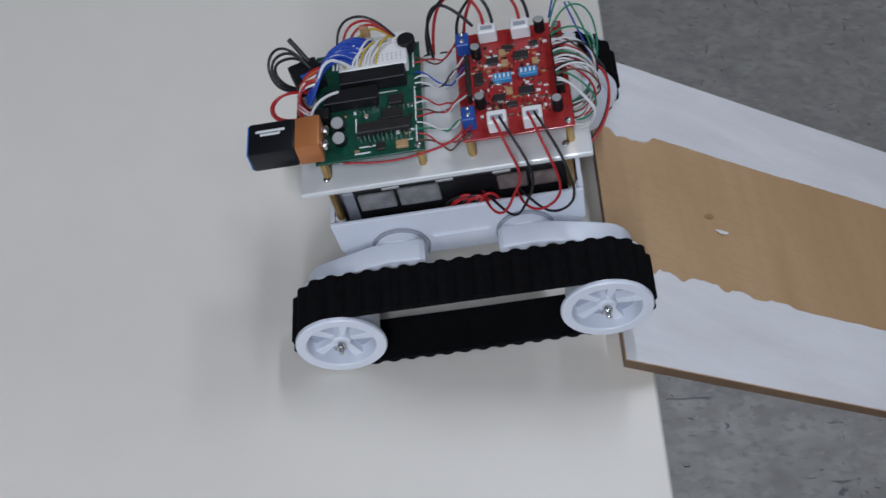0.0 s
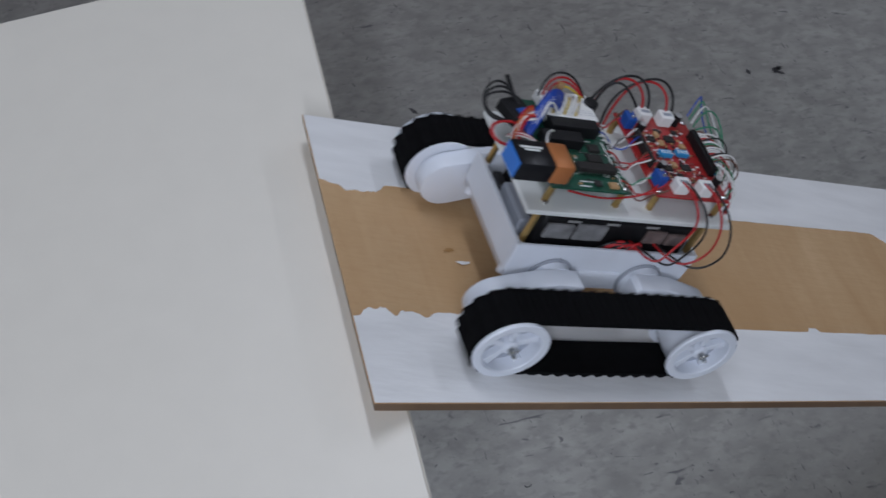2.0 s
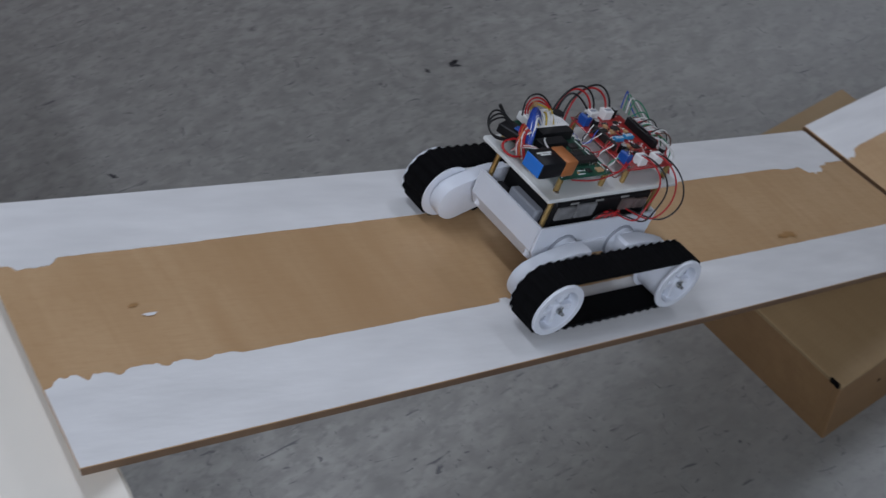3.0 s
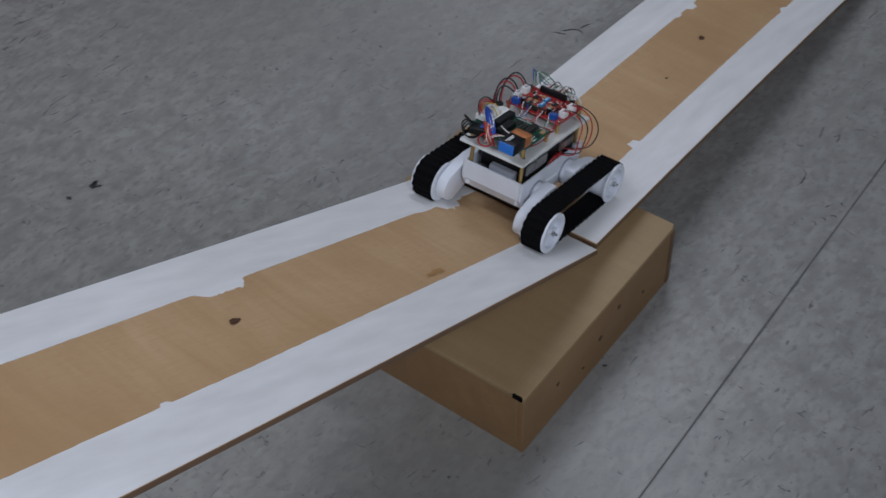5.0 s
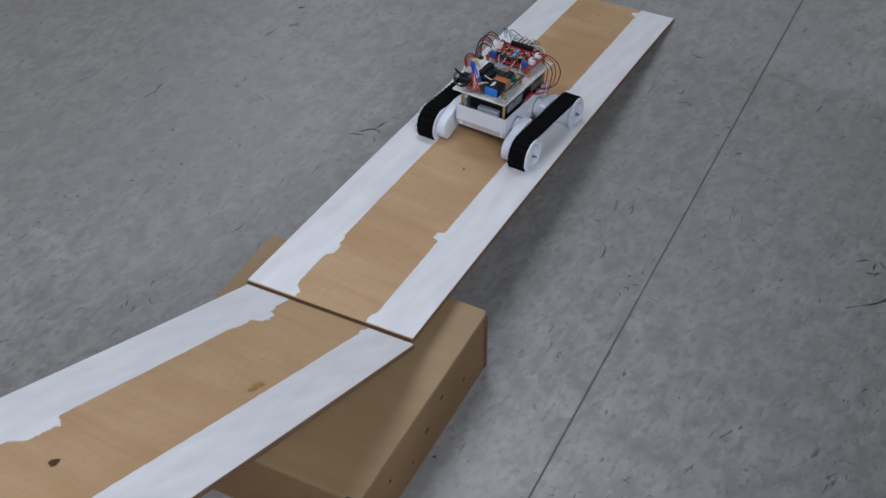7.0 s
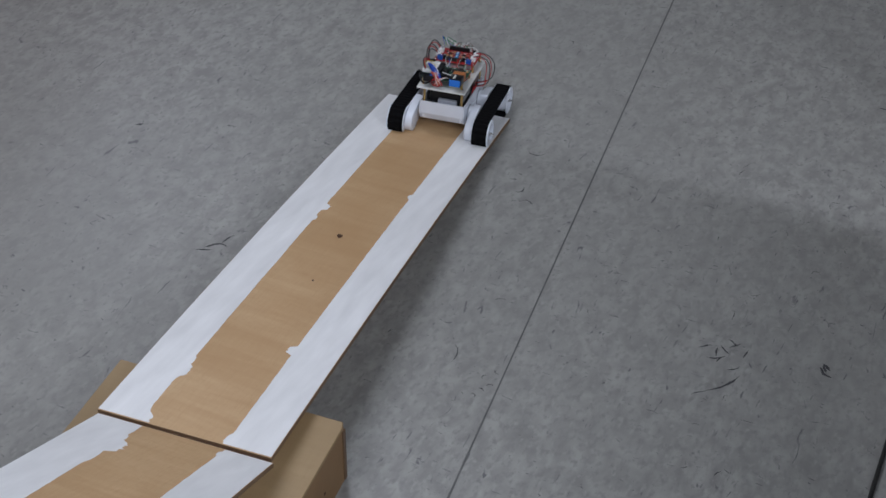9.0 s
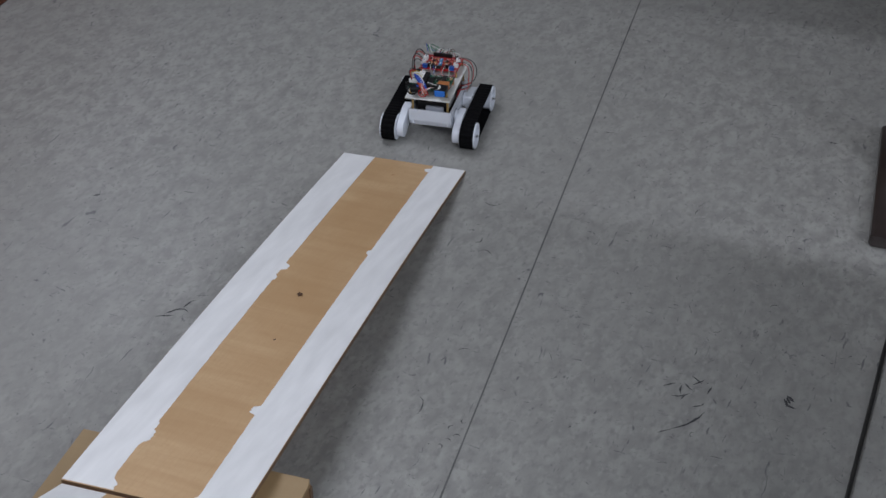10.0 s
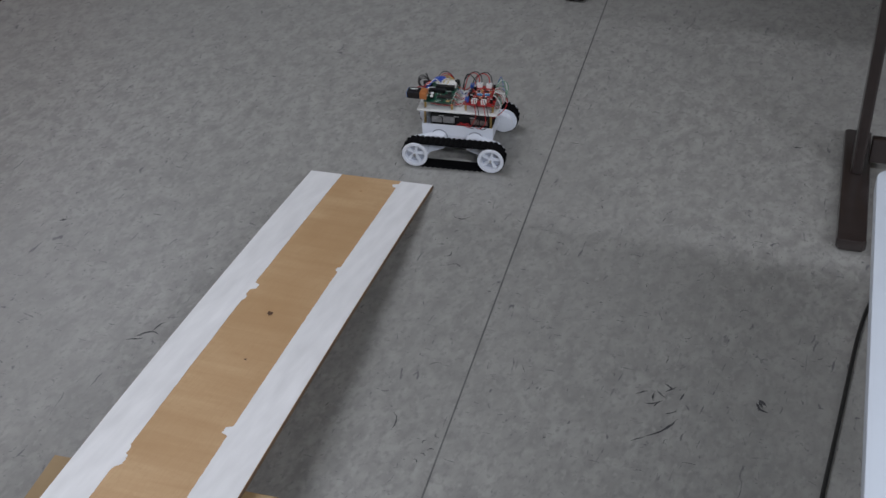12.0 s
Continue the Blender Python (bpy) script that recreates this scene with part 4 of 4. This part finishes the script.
def wire(color, pts, r=0.0008):
    """A wire between the two boards; its points are taken over the boards' seats."""
    seated = []
    for x, y, z in pts:
        k = min(1.0, max(0.0, (x + 0.015) / 0.03))
        seated.append((x + 0.0058 - 0.0038 * k, y - 0.0035 + k * (0.0017 + 0.07 * y - 0.0035), z))
    tube("wire", seated, r, WIRE[color], robot, color + " wire", 2)


def build_wires():
    rnd = random.Random(3)
    z = PCB_Z
    # pairs between the two boards
    for y, cols in ((-0.030, ("brown", "red")), (-0.020, ("green", "white")), (-0.010, ("red", "brown")), (0.002, ("white", "red")), (0.014, ("black", "white")), (0.024, ("white", "blue")), (0.038, ("red", "brown"))):
        dy = rnd.uniform(-0.008, 0.014)
        for i, c in enumerate(cols):
            e = 0.0028 * (1 if i else -1)
            q = [rnd.uniform(-1, 1) for _ in range(6)]
            wire(c, [(-0.020, y + e, z + 0.001), (-0.013, y + e + q[0] * 0.003, z + 0.001 + q[1] * 0.003), (-0.006, y + dy * 0.3 - e * 1.4 + q[2] * 0.003, z - 0.009 + 0.004 * i), (0.001, y + dy * 0.6 + e * 1.5 + q[3] * 0.003, z - 0.010 + q[4] * 0.003),
                     (0.008, y + dy - e + q[5] * 0.002, z - 0.004), (0.014, y + dy + e, z + 0.003), (0.0195, y + dy + e, z + 0.008)], 0.0006)
    # motor leads from the near connectors, looping out and back into the tub
    for x, k, out in ((0.0355, 0, 0.055), (0.0575, 1, 0.060)):
        for i, c in enumerate(("red", "black")):
            e = 0.004 * (i - 0.5) * 2
            wire(c, [(x + e * 0.5, -0.028, z + 0.010), (x + e * 0.5 + 0.002, -0.036, z + 0.013), (x + e + 0.010, -0.054, z + 0.006), (x + e + 0.016, -out - 0.006 * i, z - 0.016),
                     (x + e + 0.006 + 0.01 * k, -out - 0.006 * i, z - 0.036), (x - 0.002 + e, -0.060 - 0.003 * i, z - 0.051), (x - 0.012 + e, -0.050, z - 0.049), (x - 0.018, -0.034, z - 0.052)], 0.0009)
    # the same on the far side, rising in arcs and running to the rear
    for x in (0.036, 0.060):
        for i, c in enumerate(("red", "black")):
            e = 0.003 * (i - 0.5) * 2
            wire(c, [(x + e, 0.050, z + 0.010), (x + e, 0.053, z + 0.018), (x - 0.006 + e, 0.062, z + 0.027 + 0.003 * i), (x - 0.024 + e, 0.066, z + 0.026 + 0.004 * i), (x - 0.040 - e, 0.066, z + 0.012),
                     (x - 0.044 - 0.006 * i, 0.062, z - 0.012), (x - 0.046, 0.052, z - 0.040), (x - 0.046, 0.036, z - 0.048)], 0.0011)
    wire("black", [(0.026, 0.048, z + 0.012), (0.010, 0.058, z + 0.030), (-0.006, 0.062, z + 0.024), (-0.010, 0.060, z), (-0.008, 0.054, z - 0.018)], 0.0011)
    # encoder wires from the front header, bundled and drooping over the front edge
    for i in range(20):
        y = -0.008 + i * 0.0020
        c = ("white", "white", "brown", "green", "white", "black", "red", "white")[i % 8]
        d = rnd.uniform(-0.006, 0.006)
        wire(c, [(0.0765, y, z + 0.012), (0.082 + d * 0.3, y - 0.001, z + 0.016 + d * 0.5), (0.094 + d * 0.6, y - 0.006 + d, z + 0.012 + d), (0.102 + d * 0.6, y - 0.012 + d, z + d * 0.6), (0.098 + d * 0.5, -0.012 + d * 2 + y * 0.3, z - 0.012),
                 (0.088, -0.016 + d * 2, z - 0.017), (0.070, -0.010 + d, z - 0.017)], 0.00065)
    for i, c in enumerate(("green", "white", "green", "blue")):
        k = i * 0.004
        wire(c, [(0.0765, 0.034 + k, z + 0.011), (0.084, 0.042 + k, z + 0.022 + k), (0.098 - k, 0.048 + k * 0.5, z + 0.022), (0.108 - k, 0.034, z + 0.012 - k), (0.104, 0.010, z - 0.004), (0.092, -0.002, z - 0.014)], 0.00065)
    for i, c in enumerate(("black", "red")):
        wire(c, [(0.080, 0.020, z), (0.102, 0.024 - 0.01 * i, z + 0.002), (0.112, 0.006, z - 0.008), (0.104, -0.022 - 0.004 * i, z - 0.018), (0.086, -0.034, z - 0.030), (0.060, -0.030, z - 0.045)], 0.0009)
    # jumper wires on the breadboard, sweeping to the radio module at the rear
    for i in range(30):
        d, e = rnd.uniform(-1, 1), rnd.uniform(-1, 1)
        k = i % 10
        wire("white" if i % 6 == 5 else "blue", [(-0.046 - 0.0016 * k, 0.050 - 0.0022 * k, z + 0.011), (-0.056 - 0.0014 * k, 0.050 - 0.0020 * k + d * 0.003, z + 0.021 + e * 0.003),
             (-0.070 - 0.0010 * k, 0.042 - 0.0016 * k + d * 0.004, z + 0.021 + e * 0.004), (-0.082 + e * 0.002, 0.029 - 0.0010 * k + d * 0.004, z + 0.014 + e * 0.003), (-0.090 + e * 0.002, 0.014 + d * 0.005, z + 0.004)], 0.0012)
    for i in range(12):
        d, e = rnd.uniform(-1, 1), rnd.uniform(-1, 1)
        x = -0.032 - 0.0026 * i
        wire("white" if i % 4 else "yellow", [(x, 0.050 + e * 0.004, z + 0.011), (x - 0.003, 0.046 + e * 0.005, z + 0.019 + d * 0.003), (x - 0.010, 0.036 + d * 0.006, z + 0.019), (x - 0.012, 0.030, z + 0.011)], 0.0008)
    for i in range(8):
        d, e = rnd.uniform(-1, 1), rnd.uniform(-1, 1)
        wire(("red", "orange", "red", "white")[i % 4], [(-0.082, 0.034 - 0.002 * i, z + 0.012), (-0.090, 0.030 - 0.002 * i + d * 0.003, z + 0.014), (-0.097, 0.022 + d * 0.006, z + 0.008 + e * 0.003), (-0.100 + e * 0.003, 0.010 + d * 0.008, z - 0.006),
             (-0.094, 0.012 + d * 0.01, z - 0.014), (-0.084, 0.020, z - 0.012)], 0.0009)
    for i in range(2):  # loose red loop behind the board
        wire("red", [(-0.090, 0.022 - 0.002 * i, z + 0.004), (-0.104, 0.026, z + 0.003), (-0.117 - 0.003 * i, 0.023, z), (-0.118, 0.010 - 0.003 * i, z - 0.004), (-0.106, 0.006, z - 0.006), (-0.090, 0.010, z - 0.008)], 0.0009)
    for i in range(4):
        d = rnd.uniform(-1, 1)
        wire("white" if i % 2 else "red", [(-0.084, -0.006, z + 0.004), (-0.094, 0.000 + d * 0.004, z + 0.012), (-0.100, 0.012 + d * 0.005, z + 0.006), (-0.098, 0.022, z - 0.010)], 0.0009)
    # thick black loops at the rear and thin arcs over the breadboard
    for i in range(3):
        k = i * 0.003 - 0.004
        wire("black", [(-0.088, 0.038, z + 0.006), (-0.098 - k, 0.050 + k, z + 0.018 + k), (-0.114 - k, 0.052 + k, z + 0.016 + k), (-0.120 - k * 0.5, 0.044 - k, z + 0.002), (-0.110, 0.034 - k, z - 0.006), (-0.096, 0.030, z - 0.002)], 0.0010)
    wire("black", [(-0.090, 0.046, z + 0.006), (-0.096, 0.052, z + 0.014), (-0.101, 0.056, z + 0.021)], 0.0018)
    for i, c in enumerate(("black", "red", "red", "yellow")):
        k = i * 0.004
        wire(c, [(-0.070 + k, 0.050, z + 0.010), (-0.068 + k, 0.058, z + 0.024 - k), (-0.054 + k, 0.060, z + 0.032 - k * 1.2), (-0.040, 0.056, z + 0.027 - k), (-0.030, 0.050, z + 0.014)], 0.0009)
    wire("red", [(-0.070, -0.038, z - 0.004), (-0.040, -0.041, z - 0.008), (-0.018, -0.038, z - 0.006), (0.006, -0.034, z - 0.002), (0.014, -0.028, z + 0.004)])
    wire("white", [(-0.086, -0.022, z + 0.012), (-0.090, -0.006, z + 0.016), (-0.080, 0.006, z + 0.014), (-0.070, 0.012, z + 0.009)], 0.001)
    # red and black leads lying in the tub
    for i in range(8):
        d, e = rnd.uniform(-1, 1), rnd.uniform(-1, 1)
        wire("red" if i % 3 else "black", [(-0.016 + 0.004 * i, -0.0400, 0.072), (-0.010 + 0.003 * i + d * 0.006, -0.0405, 0.088 + e * 0.004), (0.004 + 0.003 * i, -0.0400 + d * 0.001, 0.094 + d * 0.003), (0.014 + 0.002 * i, -0.0390, 0.078)], 0.0011)


build_hull()
for sx in (-1, 1):
    for sy in (-1, 1):
        build_leg(sx, sy)
        build_wheel(sx, sy)
for sy in (-1, 1):
    build_track(sy)
build_plate()
build_green()
build_red()
build_wires()


# ---- what moves: the robot, its wheels and the lugs of its tracks ----
def motions():
    # seconds, x, y, height of the axles, nose-up pitch, turn to the right of the ramp's line
    path = [
        (0, 0.0206, -1.2975, 0.7808, 12.4, -0.4),
        (0.5, 0.0185, -1.2612, 0.7812, 12.2, -1.1),
        (1, 0.0238, -1.2040, 0.7890, 11.8, -1.2),
        (1.1, 0.0245, -1.1962, 0.7910, 6.5, -1.4),
        (1.2, 0.0240, -1.1815, 0.7935, -8.5, -1.6),
        (1.3, 0.0205, -1.1655, 0.7940, -22.2, -1.9),
        (1.5, 0.0236, -1.1652, 0.7838, -17.0, -2.3),
        (2, -0.0040, -1.0050, 0.6997, -24.0, -2.4),
        (2.5, -0.0175, -0.8255, 0.6125, -24.8, -3.3),
        (2.7, -0.0240, -0.7592, 0.5790, -25.1, -3.8),
        (4.3, -0.0815, -0.2240, 0.3068, -25.4, -5.2),
        (4.5, -0.0914, -0.1552, 0.2724, -25.6, -5.7),
        (5, -0.1116, -0.0225, 0.2250, -13.4, -6.0),
        (5.5, -0.1400, 0.1446, 0.1863, -7.0, -8.0),
        (6, -0.1523, 0.3115, 0.1617, -7.2, -6.3),
        (6.5, -0.1578, 0.4244, 0.1467, -7.3, -0.8),
        (7, -0.1603, 0.5849, 0.1249, -7.3, -1.3),
        (7.5, -0.1610, 0.7468, 0.1031, -7.2, -0.5),
        (7.7, -0.1617, 0.8055, 0.0951, -7.2, -1.4),
        (9.3, -0.2083, 1.2452, 0.0361, -7.0, -9.0),
        (9.5, -0.2110, 1.3041, 0.0380, -2.6, -8.9),
        (10, -0.2233, 1.4065, 0.0331, 0.0, -7.8),
        (10.5, -0.2124, 1.4176, 0.0331, 0.0, 30.3),
        (11, -0.2010, 1.4095, 0.0331, 0.0, 71.4),
        (11.5, -0.1242, 1.4200, 0.0331, 0.0, 79.8),
        (12, -0.0825, 1.4190, 0.0331, 0.0, 82.0),
    ]

    def at(x, y, z, pitch, turn):
        return pose(x, y, z, 0, -pitch, 90 - turn) @ pose(0, 0, -AXLE)

    walk(robot, [(t, at(*p)) for t, *p in path])
    ts = np.arange(0, 12.01, 0.1)
    cols = np.array(path)
    x, y, z, turn = (np.interp(ts, cols[:, 0], cols[:, i]) for i in (1, 2, 3, 5))
    turn = np.radians(turn)
    ahead = np.diff(x) * np.sin(turn[:-1]) + np.diff(y) * np.cos(turn[:-1])
    ahead = np.sign(ahead) * np.hypot(ahead, np.diff(z) * (np.abs(np.diff(z)) < np.abs(ahead)))
    twist = np.diff(turn) * TRACK_Y
    run = {1: np.concatenate([[0], np.cumsum(ahead + twist)]), -1: np.concatenate([[0], np.cumsum(ahead - twist)])}
    for w, sx, sy in WHEELS:
        walk(w, [(float(t), pose(sx * BASE / 2, sy * WHEEL_Y, AXLE, 0, math.degrees(s / AXLE), 0)) for t, s in zip(ts, run[sy])])
    for lug, sy, start in TREADS:
        rows = []
        for t, s in zip(ts, run[sy]):
            px, pz, a = on_track(start + s)
            rows.append((float(t), pose(px, sy * TRACK_Y, pz, 0, 90 - a, 0)))
        walk(lug, rows)


motions()
